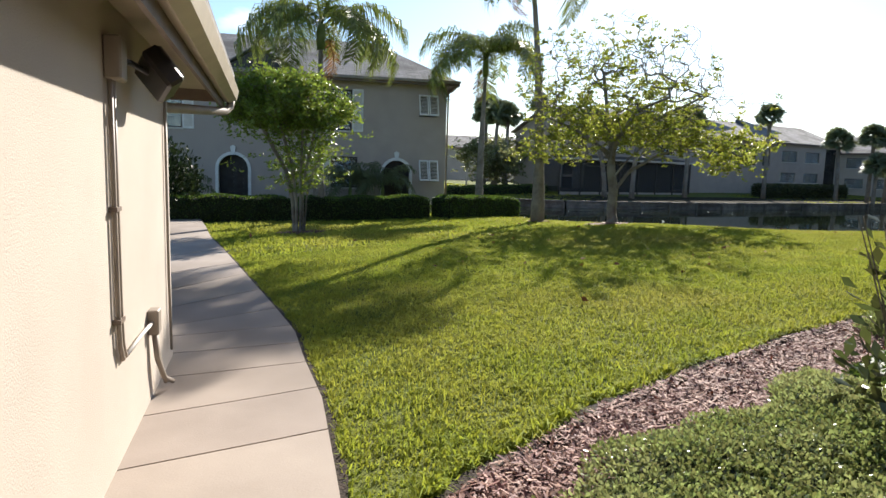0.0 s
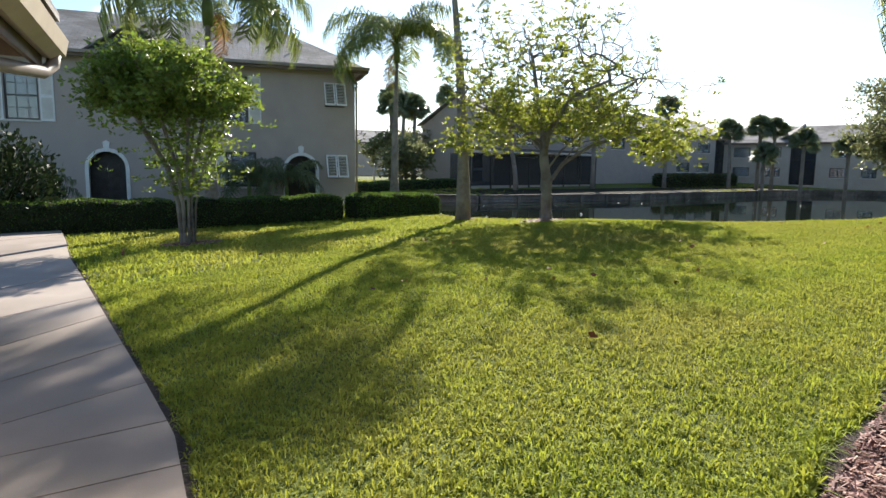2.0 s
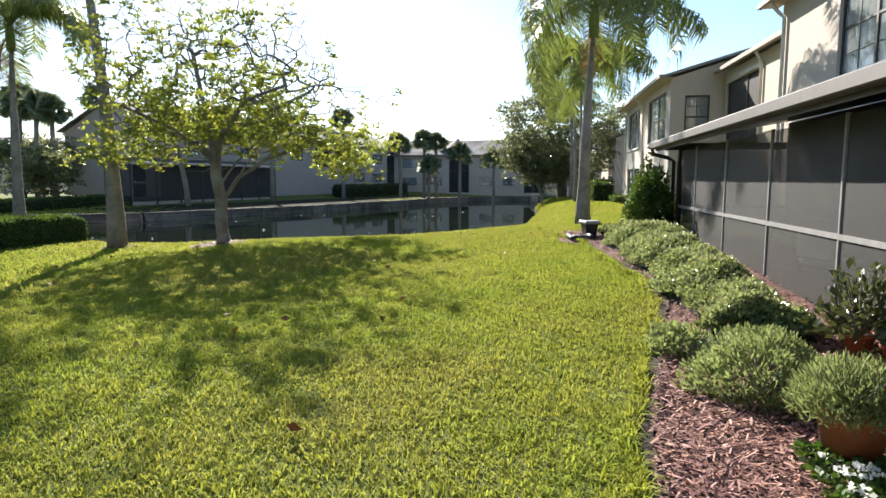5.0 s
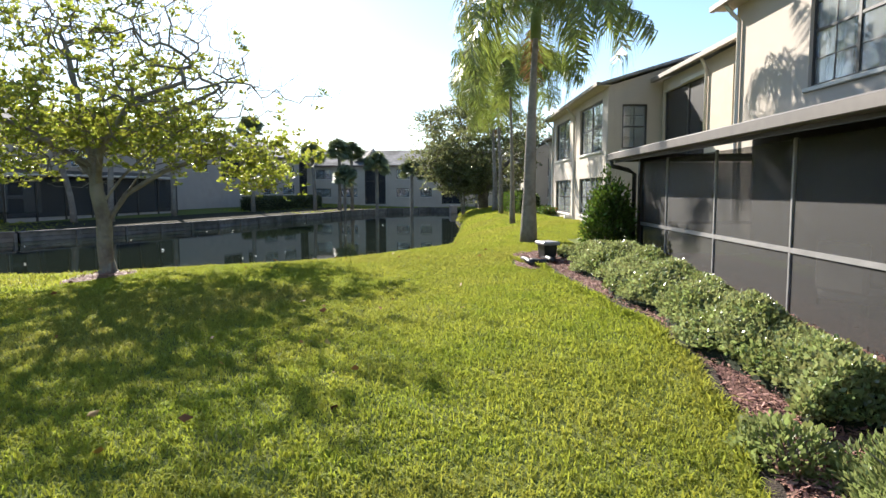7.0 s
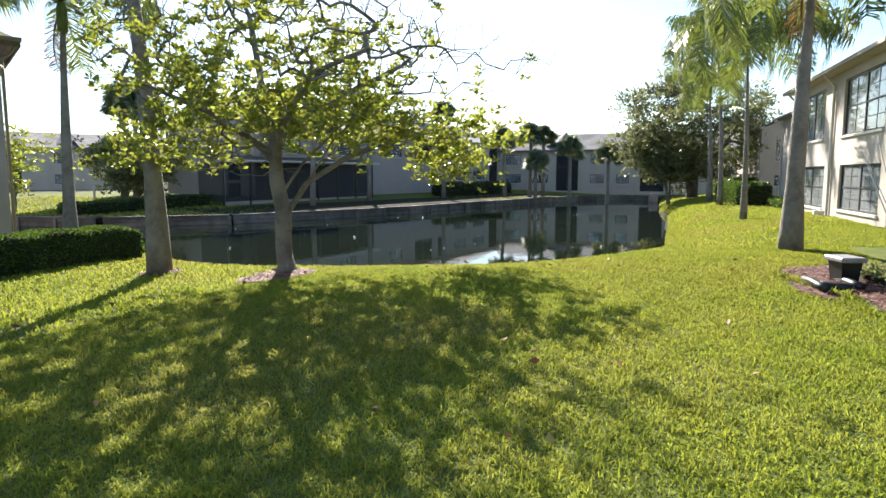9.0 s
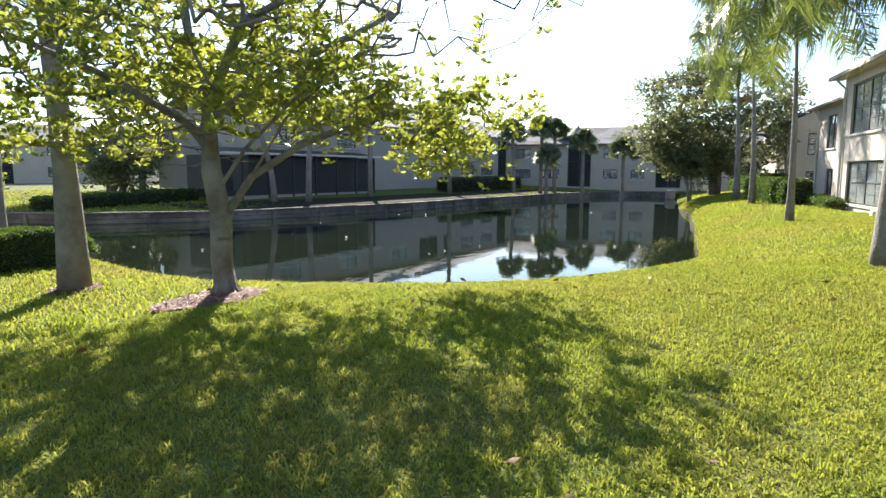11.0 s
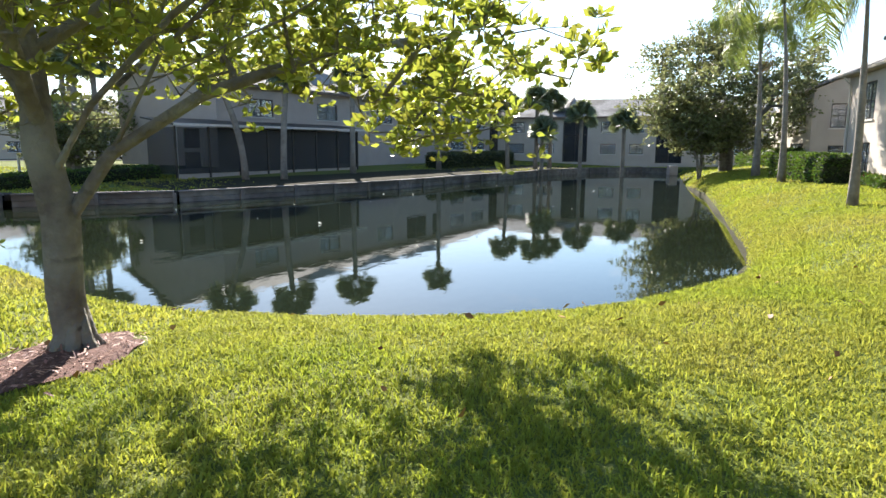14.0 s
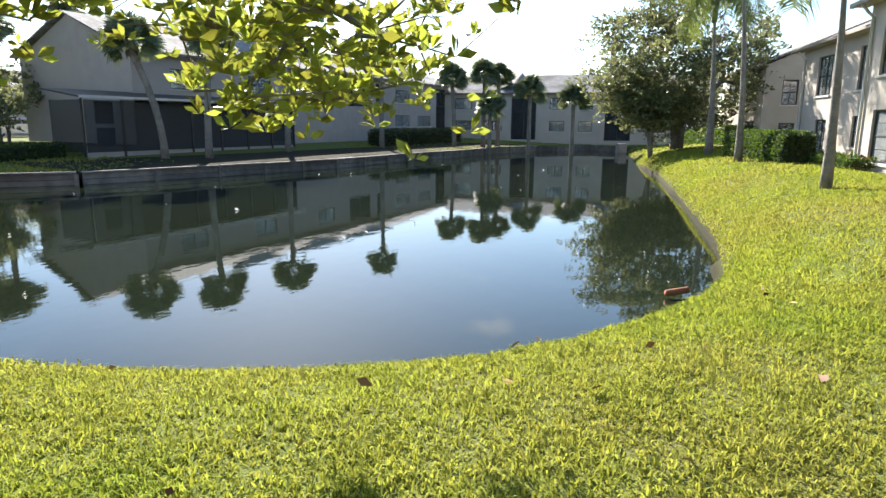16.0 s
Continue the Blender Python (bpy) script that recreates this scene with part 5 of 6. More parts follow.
def feather_palm(x, y, height, r, seed, label, lean=(0, 0), fronds=16, size=1.0, dead=1, small=False):
    rg = random.Random(seed)
    z = lz(x, y) - 0.05
    t = empty("palm_tree", label, "palm tree", (x, y, z), group="feather palms")
    bm = bmesh.new()
    n = 12
    pts, rad = [], []
    for i in range(n + 1):
        k = i / n
        pts.append((lean[0] * k * k, lean[1] * k * k, height * k))
        rad.append(r * (1.28 - 0.45 * min(k * 4, 1) + 0.12 * math.sin(k * 5) - 0.32 * k))
    tube(bm, pts, rad, 12)
    part("trunk", bm, M_PALMBARK, t, smooth=True)
    top = Vector(pts[-1])
    bm = bmesh.new()
    tube(bm, [top - Vector((0, 0, 0.1)), top + Vector((0, 0, 0.35)), top + Vector((0, 0, 0.75))], [r * 0.72, r * 0.8, r * 0.3], 10)
    part("crownshaft", bm, M_HERB, t, smooth=True)
    for k in range(fronds):
        me = (SMALL_FRONDS if small else FRONDS)[k % (2 if small else 4)]
        o = new("frond", me); o.parent = t
        o.location = top + Vector((0, 0, 0.45 + 0.25 * rg.random()))
        o.rotation_euler = (rg.uniform(-0.25, 0.25), rg.uniform(-0.35, 0.45) + (0.25 if k % 3 == 0 else 0), k * 2.399 + rg.uniform(-0.2, 0.2))
        s = size * rg.uniform(0.88, 1.12); o.scale = (s, s, s)
    for k in range(dead):
        o = new("dry_frond", DEADF); o.parent = t; o.location = top + Vector((0, 0, 0.3)); o.rotation_euler = (0, 1.0, rg.uniform(0, 6.2)); o.scale = (size, size, size)
    return t


def fan_mesh(rg):
    """One fan leaf on its stalk, folded segments spreading to a drooping rim."""
    V, F, c = [], [], 0
    V += [(0, 0.012, 0), (0, -0.012, 0), (0.55, 0.01, 0.12), (0.55, -0.01, 0.12)]; F += [(0, 1, 3), (0, 3, 2)]; c = 4
    hub = np.array([0.55, 0, 0.12])
    n = 26
    for k in range(n):
        a = math.radians(-125 + 250 * k / (n - 1))
        L = 0.55 * (0.75 + 0.3 * math.cos(a * 0.6)) * rg.uniform(0.9, 1.1)
        d = np.array([math.cos(a), math.sin(a), 0.12])
        s = np.array([-math.sin(a), math.cos(a), 0]) * 0.05
        m = hub + d * L * 0.6 + [0, 0, 0.02 * (-1) ** k]
        e = hub + d * L + [0, 0, -0.16]
        V += [tuple(hub), tuple(m + s), tuple(m - s), tuple(e)]
        F += [(c, c + 1, c + 2), (c + 1, c + 3, c + 2)]; c += 4
    me = bpy.data.meshes.new("fan_leaf")
    me.from_pydata([tuple(map(float, v)) for v in V], [], F); me.materials.append(M_FAN)
    return me


FANS = [fan_mesh(FROND_RG) for _ in range(2)]


def fan_palm(x, y, height, seed, label="tall fan palm with round dark crown on a slim trunk", lean=(0, 0), size=0.98, n=34, group="fan palms"):
    rg = random.Random(seed)
    z = lz(x, y) - 0.05
    t = empty("fan_palm", label, "palm tree", (x, y, z), group=group)
    bm = bmesh.new()
    tube(bm, [(lean[0] * k * k / 36, lean[1] * k * k / 36, height * k / 6) for k in range(7)], [0.2, 0.16, 0.15, 0.15, 0.14, 0.14, 0.15], 10)
    part("trunk", bm, M_PALMBARK, t, smooth=True)
    top = Vector((lean[0], lean[1], height))
    for k in range(n):
        o = new("fan_leaf", FANS[k % 2]); o.parent = t
        el = rg.uniform(-0.55, 1.4)
        o.location = top + Vector((0, 0, 0.15)); o.rotation_euler = (rg.uniform(-1.2, 1.2), -el, k * 2.399)
        s = size * rg.uniform(0.9, 1.2) * 1.15; o.scale = (s, s, s)
    return t


def crown_tree(name, label, x, y, trunks, centre, radii, n, per, size, material, seed, r=0.2, mask=0.45, inner=0.55, freq=0.5, tip=0.01, spread=0.12, bark=None, dup=2, dupspread=0.35):
    """A tree with a full crown of leaf clumps. trunks: list of polylines relative to the base."""
    rg = np.random.default_rng(seed)
    z = lz(x, y) - 0.05
    t = empty(name, label, "tree")
    seeds = [[(x + p[0], y + p[1], z + p[2]) for p in tr] for tr in trunks]
    C = ellipsoid_points(n, (x + centre[0], y + centre[1], z + centre[2]), radii, rg, inner, mask, freq, seed * 1.7)
    arr, par, rad, tips = grow((x, y, z), seeds, C, r, tip, rg)
    v, f = branch_mesh(arr, par, rad)
    np_part("trunk", v, f, bark or M_BARK, t, smooth=True)
    T = arr[tips]
    L = np.concatenate([T] + [T + rg.normal(0, dupspread, T.shape) for _ in range(dup)])
    v, f = rosettes(L, per, size, rg, spread, 0.5)
    np_part("crown", v, f, material, t)
    return t


garden_tree()
ring_bed(12.45, 9.45, 0.75, 0.5)
feather_palm(12.9, 12.24, 6.9, 0.17, 1, "tall feather palm with slim grey trunk beside the hedge end", (-0.1, 0.5), 13, 1.08)
ring_bed(12.9, 12.2, 0.4, 0.35, chips=180)
feather_palm(15.0, 17.0, 5.2, 0.15, 2, "slender feather palm with arching fronds by the taupe house", (0.3, 0.2), 17, 1.2, dead=1)
feather_palm(7.4, 15.6, 4.9, 0.16, 3, "feather palm rising behind the clipped hedge", (0.1, 0.1), 17, 1.1)
feather_palm(16.5, 2.06, 4.7, 0.16, 4, "feather palm leaning slightly over the lawn near the porch", (0.5, -0.15), 19, 1.25)
feather_palm(25.5, 2.1, 4.9, 0.092, 5, "slim feather palm beside the cream wing", (0.3, 0.1), 17, 1.3, dead=0)
feather_palm(34.5, 2.35, 6.3, 0.11, 6, "tall feather palm before the clipped hedge", (0.9, 0.3), 17, 1.4, dead=0)
feather_palm(40.5, 2.6, 5.5, 0.15, 8, "feather palm standing against the oak", (0.2, 0.2), 14, 1.2)

STEMS = []
for k in range(9):
    a, q = k * 0.7 + 0.2, 0.55 + 0.45 * ((k * 5) % 7) / 6
    c_, s_ = math.cos(a), math.sin(a)
    STEMS.append([(0.10 * c_, 0.10 * s_, 0), (0.16 * q * c_, 0.16 * q * s_, 0.8), (0.32 * q * c_, 0.30 * q * s_, 1.45), (0.7 * q * c_, 0.62 * q * s_, 2.1), (1.0 * q * c_, 0.9 * q * s_, 2.7)])
crown_tree("shrub_tree", "bushy small tree with a vase of bare pale stems", 5.1, 12.35, STEMS,
           (-0.3, 0, 2.80), (1.42, 1.3, 0.60), 520, 12, 0.085, M_SHRUB, 21, r=0.12, mask=0.42, inner=0.25, freq=1.1, tip=0.004, spread=0.1, dup=2, dupspread=0.13)
rgs = np.random.default_rng(3)
lh = rgs.uniform(0.75, 2.3, 330) ** 0.9
low = np.stack([5.1 + rgs.normal(0, 1, 330) * (0.12 + 0.22 * lh), 12.35 + rgs.normal(0, 1, 330) * (0.1 + 0.2 * lh), lh], -1)
st = empty("creeper", "small leafy creeper clinging to the stems of the shrub tree", "climbing plant", kind="stuff")
v, f = rosettes(low, 9, 0.085, rgs, 0.1)
np_part("leaves", v, f, M_SHRUB, st)
ring_bed(5.1, 12.3, 0.62, 0.4, chips=260)

crown_tree("oak_tree", "large dense dark-leaved evergreen tree on the pond bank", 48.0, 3.4,
           [[(0, 0, 0), (0, 0, 1.4), (0.2, 0.1, 2.6), (0.3, 0.2, 4.4)], [(0, 0, 1.2), (0.2, -0.9, 2.4), (0.6, -2.0, 3.6)], [(0, 0, 1.3), (-0.3, 1.0, 2.5), (-0.4, 2.3, 3.6)]],
           (0, 0.3, 4.7), (4.4, 5.2, 3.7), 820, 13, 0.2, M_LEAFO, 31, r=0.36, mask=0.47, inner=0.4, freq=0.38, tip=0.012, spread=0.25, dup=2, dupspread=0.35)
crown_tree("small_tree", "multi-stemmed small tree beside the large evergreen", 46.5, 4.7,
           [[(0, 0, 0), (0.1, 0, 1), (0.2, 0, 2)], [(0.2, 0.1, 0), (0.5, 0.2, 1), (0.9, 0.4, 2)], [(-0.2, 0.1, 0), (-0.5, 0.2, 1), (-0.7, 0.6, 2)]],
           (0, 0.2, 2.9), (2.0, 2.0, 1.4), 220, 14, 0.2, M_LEAFO, 32, r=0.1, tip=0.01, spread=0.2)
for i, (x, y, h, ln) in enumerate([(57, 12.75, 4.9, (0, 0)), (57.5, 16.2, 5.0, (0.2, 0)), (59, 15.4, 4.9, (0, 0)), (56.5, 15.5, 3.8, (0, 0)), (56.0, 18.0, 4.6, (0, 0.2)),
                                   (58, 9.8, 4.7, (0, 0)), (50.5, 21.4, 6.2, (0, 0)), (34.6, 34.5, 5.2, (0, 0)), (37.5, 40.0, 6.5, (0.2, 0)), (35.6, 38.0, 5.6, (0, 0)), (33.5, 34.8, 5.4, (0.3, 0)),
                                   (34.9, 25.4, 4.6, (-1.0, 0.5)), (36.2, 24.1, 4.9, (0.3, -0.1)), (42.5, 23.7, 5.4, (0.1, 0)), (42.6, 38.1, 6.9, (0, 0)),
                                   (66, 4.2, 4.4, (0, 0)), (64, 0.5, 5.2, (0, 0))]):
    fan_palm(x, y, h, 100 + i, lean=ln, n=38)
for i, (x, y, s, mt) in enumerate([(30.5, 31.5, 1.0, M_LEAFO), (26.5, 35.5, 1.2, M_LEAF), (33.5, 36, 1.1, M_LEAFO), (22.5, 41.0, 1.3, M_LEAF), (38, 38, 1.2, M_LEAFO), (19.0, 43, 1.2, M_LEAF), (43, 40, 1.3, M_LEAFO)]):
    crown_tree("bushy_tree", "small bushy tree on the far bank", x, y, [[(0, 0, 0), (0.1, 0, 0.9), (0, 0.1, 1.8)], [(0, 0, 0.6), (0.5, 0.2, 1.5)], [(0, 0, 0.7), (-0.4, -0.2, 1.5)]],
               (0, 0, 2.0 * s), (1.7 * s, 1.7 * s, 1.2 * s), 130, 14, 0.2, mt, 50 + i, r=0.09, tip=0.01, spread=0.2)


# ---- hedges and low planting ----
def hedge(x0, y0, x1, y1, w, h, label, density=520, size=0.05, material=None, seed=1, z=None, group="clipped hedges", wave=0.03):
    rg = np.random.default_rng(seed)
    a, b = Vector((x0, y0)), Vector((x1, y1))
    d = b - a; L = d.length; d.normalize(); nn = Vector((-d.y, d.x))
    t = empty("hedge", label, "hedge", group=group)
    nu, nv = max(4, int(L / 0.3)), 8
    bm = bmesh.new()
    prof = [(-0.46, 0.0), (-0.5, 0.45), (-0.46, 0.9), (-0.38, 0.97), (0.38, 0.97), (0.46, 0.9), (0.5, 0.45), (0.46, 0.0)]
    rows_ = []
    for i in range(nu + 1):
        s = i / nu; p = a + d * L * s
        g = lz(p.x, p.y) if z is None else z
        k = 0.93 if i in (0, nu) else 1
        rows_.append([bm.verts.new((p.x + nn.x * q[0] * w * k, p.y + nn.y * q[0] * w * k, g - 0.05 + (h * k + wave * math.sin(i * 1.3)) * q[1])) for q in prof])
    for p, q in zip(rows_, rows_[1:]):
        for k in range(len(prof) - 1):
            bm.faces.new((p[k], p[k + 1], q[k + 1], q[k]))
    bm.faces.new(rows_[0]); bm.faces.new(rows_[-1][::-1])
    bmesh.ops.recalc_face_normals(bm, faces=bm.faces[:])
    bm.verts.ensure_lookup_table()
    faces = [(f.calc_area(), [v.co.copy() for v in f.verts], f.normal.copy()) for f in bm.faces]
    # inner hull coloured as the shade deep in the hedge
    part("shade_core", bm, M_HEDGESHADE, t)
    P, Nn = [], []
    for area, vs, n in faces:
        k = int(area * density)
        if len(vs) == 4:
            u, v = rg.random((k, 1)), rg.random((k, 1))
            q = (np.array(vs[0]) * (1 - u) + np.array(vs[1]) * u) * (1 - v) + (np.array(vs[3]) * (1 - u) + np.array(vs[2]) * u) * v
        else:
            c = np.mean([np.array(p) for p in vs], axis=0); i = rg.integers(0, len(vs), k)
            A = np.array(vs)[i]; B = np.array(vs)[(i + 1) % len(vs)]; u = np.sqrt(rg.random((k, 1))); v = rg.random((k, 1))
            q = c * (1 - u) + (A * (1 - v) + B * v) * u
        P.append(q - np.array(n) * 0.01); Nn.append(np.repeat(np.array(n)[None], k, 0))
    P, Nn = np.concatenate(P), np.concatenate(Nn)
    v, f = leaves(P, Nn * 1.3 + [0, 0, 0.3], size, rg=rg, aspect=0.6)
    np_part("foliage", v, f, material or M_HEDGE, t)


hedge(6.9, 15.85, 10.75, 14.95, 0.75, 0.74, "long clipped box hedge before the taupe house", 900, 0.055, seed=1)
hedge(1.5, 16.4, 6.6, 15.95, 0.8, 0.72, "clipped hedge in the shade by the path", 700, 0.055, seed=2)
hedge(11.2, 14.75, 15.2, 15.5, 0.8, 0.74, "clipped box hedge that ends by the palm", 900, 0.055, seed=3)
hedge(32.6, 1.0, 37.8, 1.95, 1.0, 0.95, "clipped hedge beside the cream wing", 320, 0.09, seed=4)
hedge(46, 0.0, 60, 1.5, 1.2, 1.0, "clipped hedge beyond the evergreen tree", 80, 0.16, seed=5)
hedge(52, 22.4, 64, 20.2, 1.4, 1.1, "dark hedge along the far bank", 90, 0.17, seed=6, material=M_LEAFD)
hedge(25.5, 30.8, 33, 29.2, 1.0, 0.6, "low hedge on the far bank", 160, 0.12, seed=7)


def mound(name, label, x, y, rx, ry, h, n, size, material, seed, category="shrub", fill=0.5, up=0.7, aspect=0.5, group=""):
    """A loose leafy mound with an uneven outline and its inner stems."""
    rg = np.random.default_rng(seed)
    z = lz(x, y)
    t = empty(name, label, category, group=group)
    d = rg.normal(0, 1, (n, 3)); d[:, 2] = np.abs(d[:, 2]); d /= np.linalg.norm(d, axis=1)[:, None]
    lump = np.array([noise.noise(Vector((p[0] * 2.1 + seed, p[1] * 2.1, p[2] * 2.1))) for p in d])
    k = (1 + 0.35 * lump) * rg.uniform(fill, 1, n) ** 0.5
    P = np.stack([x + d[:, 0] * rx * k, y + d[:, 1] * ry * k, z + d[:, 2] * h * k], -1)
    v, f = leaves(P, d * 0.9 + [0, 0, up], size, rg=rg, aspect=aspect)
    np_part("foliage", v, f, material, t)
    bm = bmesh.new()
    for i in range(12):
        a = i * 2.4; q = 0.6 + 0.3 * rg.random()
        tube(bm, [(x, y, z - 0.02), (x + rx * 0.4 * q * math.cos(a), y + ry * 0.4 * q * math.sin(a), z + h * 0.4), (x + rx * 0.8 * q * math.cos(a), y + ry * 0.8 * q * math.sin(a), z + h * 0.75)], [0.012, 0.009, 0.004], 4)
    part("stem", bm, M_BARK, t)
    return t


# planting beds
BED = [(-0.6, -1.5), (-0.6, 1.0), (0.0, 1.6), (0.5, 1.74), (1.5, 1.86), (2.35, 1.88), (3.05, 1.85), (3.74, 1.8), (4.3, 1.75), (4.95, 1.66), (5.5, 1.55), (6.02, 1.44), (7.0, 1.36), (7.9, 1.32), (8.7, 1.40), (9.5, 1.58), (10.3, 1.68), (11.06, 1.82), (12.3, 2.0), (13.0, 2.25), (13.7, 2.55), (14.1, 2.45), (14.5, 1.9), (14.7, 1.0), (14.9, 0.2)]


def bed_edge(x):
    xs, ys = [p[0] for p in BED[1:]], [p[1] for p in BED[1:]]
    return np.interp(x, xs, ys)


def mulch_bed():
    rg = np.random.default_rng(8)
    bm = bmesh.new()
    xs = np.arange(-0.9, 14.9, 0.2)
    prev = None
    for x in xs:
        e = float(bed_edge(x)) + 0.03 * math.sin(x * 5)
        col = []
        for k in range(9):
            y = e + (-1.2 - e) * k / 8 if x < 13.9 else e + (min(e, 0.0) - e) * k / 8
            col.append(bm.verts.new((x, y, lz(x, y) + (0.006 if k == 0 else 0.022 + 0.012 * math.sin(x * 7 + k * 2)))))
        if prev:
            for k in range(8):
                bm.faces.new((prev[k], col[k], col[k + 1], prev[k + 1]))
        prev = col
    tagged(part("bed", bm, M_MULCH), "bed of damp reddish bark mulch along the porch", kind="structure")
    n = 34000
    x = rg.uniform(-0.7, 14.2, n); x = np.where(rg.random(n) < 0.5, rg.uniform(0.0, 6.5, n), x)
    e = bed_edge(x); y = e - 0.02 - rg.uniform(0, 1, n) ** 1.2 * 2.2
    v, f = chip_mesh(x, y, land(x, y) + 0.022 + rg.uniform(0, 0.018, n), rg)
    c = np_part("mulch_chips", v, f, M_CHIP)
    tagged(c, "scattered reddish-brown mulch chips", "mulch", kind="stuff")
    # dark trench where the lawn ends
    bm = bmesh.new(); prev = None
    for x in np.arange(-0.1, 13.9, 0.1):
        e = float(bed_edge(x)) + 0.03 * math.sin(x * 5)
        cur = (bm.verts.new((x, e + 0.035 + 0.02 * math.sin(x * 23), lz(x, e) + 0.018)), bm.verts.new((x, e - 0.05, lz(x, e) + 0.03)))
        if prev:
            bm.faces.new((prev[0], prev[1], cur[1], cur[0]))
        prev = cur
    tagged(part("trim", bm, M_EDGE), "dark soil edge between lawn and mulch", kind="structure")


mulch_bed()


def groundcover(label, poly, h, n, size, material, seed, per=7):
    """Dense low leaves over an irregular patch (x0, x1, y low at x0 and x1, y high at x0 and x1)."""
    rg = np.random.default_rng(seed)
    x0, x1, a0, a1, b0, b1 = poly
    t = empty("groundcover", label, "groundcover", kind="stuff")
    u = rg.random(n); x = x0 + (x1 - x0) * u
    wob = 0.09 * np.sin(x * 3.1 + seed) + 0.05 * np.sin(x * 7.7)
    lo, hi = a0 + (a1 - a0) * u, b0 + (b1 - b0) * u + wob
    w = rg.random(n); y = lo + (hi - lo) * w
    edge = np.minimum(np.minimum(w, 1 - w) * (hi - lo), np.minimum(u, 1 - u) * (x1 - x0))
    top = h * np.clip(edge / 0.28, 0.12, 1) ** 0.5 * (0.85 + 0.25 * np.sin(x * 4.3 + y * 3) * np.sin(y * 5.1 + x))
    z = land(x, y) + 0.02 + top * rg.uniform(0.72, 1.05, n)
    v, f = rosettes(np.stack([x, y, z], -1), per, size, rg, 0.04, 0.55, up=0.8)
    np_part("leaves", v, f, material, t)
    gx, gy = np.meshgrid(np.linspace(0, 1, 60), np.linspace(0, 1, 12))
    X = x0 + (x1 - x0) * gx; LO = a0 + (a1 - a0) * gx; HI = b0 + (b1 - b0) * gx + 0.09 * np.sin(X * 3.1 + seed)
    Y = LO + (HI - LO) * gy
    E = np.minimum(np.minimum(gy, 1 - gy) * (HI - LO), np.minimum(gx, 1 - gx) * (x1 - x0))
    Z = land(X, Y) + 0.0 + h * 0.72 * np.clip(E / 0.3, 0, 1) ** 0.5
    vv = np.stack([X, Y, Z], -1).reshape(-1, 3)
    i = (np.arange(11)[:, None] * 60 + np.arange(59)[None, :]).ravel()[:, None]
    # sheet under the leaves, coloured as the shade below them
    np_part("shade", vv, i + [0, 1, 61, 60], M_HEDGESHADE, t)


groundcover("glossy variegated jasmine groundcover along the porch", (5.95, 13.4, 0.3, 0.35, 1.12, 1.75), 0.30, 11000, 0.042, M_JAS, 3)
groundcover("glossy low groundcover by the start of the path", (-0.3, 3.1, -0.9, 0.1, 1.42, 1.3), 0.12, 12000, 0.026, M_JAS, 4, per=6)
mound("herb_bush", "pale green soft spreading bush on the mulch", 5.0, 0.98, 0.6, 0.48, 0.33, 9000, 0.04, M_HERB, 5, aspect=0.35)
mound("herb_bush", "small ragged bush between mulch and groundcover", 5.65, 1.4, 0.3, 0.25, 0.2, 1200, 0.045, M_HERB, 6)
mound("weedy_clump", "low weedy clump beside the shrub", 3.2, 0.35, 0.45, 0.4, 0.14, 1500, 0.05, M_HERB, 7)
mound("vine_bush", "leafy vine climbing at the porch corner", 14.0, 0.75, 0.5, 0.45, 1.35, 5200, 0.085, M_HEDGE, 8, fill=0.3, up=0.1)
mound("vine_bush", "bright vine leaves at the porch corner", 14.6, 0.6, 0.45, 0.4, 1.0, 2200, 0.09, M_LEAF, 9, fill=0.3, up=0.1)
b_ = empty("bare_branches", "bare crossing branches of the vine", "branches")
bm = bmesh.new()
for i in range(9):
    a = i * 0.7
    tube(bm, [(14.3, 0.8, 0.3), (14.5 + 0.35 * math.cos(a), 0.9 + 0.3 * math.sin(a), 1.0), (14.7 + 0.8 * math.cos(a), 1.0 + 0.5 * math.sin(a), 1.7 + 0.1 * i % 0.5)], [0.014, 0.01, 0.005], 5)
part("branch", bm, M_CREAM, b_)


def pot(x, y, r, h, label, material=None):
    t = empty("flower_pot", label, "plant pot", (x, y, lz(x, y) + 0.02), group="pots by the porch")
    bm = bmesh.new()
    lathe(bm, [(0.0, 0.0), (r * 0.66, 0.0), (r * 0.92, h * 0.8), (r * 0.93, h * 0.8), (r * 1.02, h * 0.81), (r * 1.04, h), (r * 0.95, h), (r * 0.9, h * 0.86)], 28)
    part("pot_body", bm, material or M_TERRA, t, smooth=True)
    bm = bmesh.new(); lathe(bm, [(0.0, h * 0.88), (r * 0.91, h * 0.87)], 20); part("potting_soil", bm, M_EDGE, t)
    return t


pot(3.98, 0.86, 0.17, 0.27, "weathered terracotta pot holding a rosemary-like herb")
pot(5.75, 0.16, 0.12, 0.18, "small terracotta pot beside the porch")
pot(5.5, 0.0, 0.11, 0.16, "small terracotta pot against the porch")
pot(6.1, 0.05, 0.14, 0.22, "dark plastic pot beside the porch", M_BLACK)


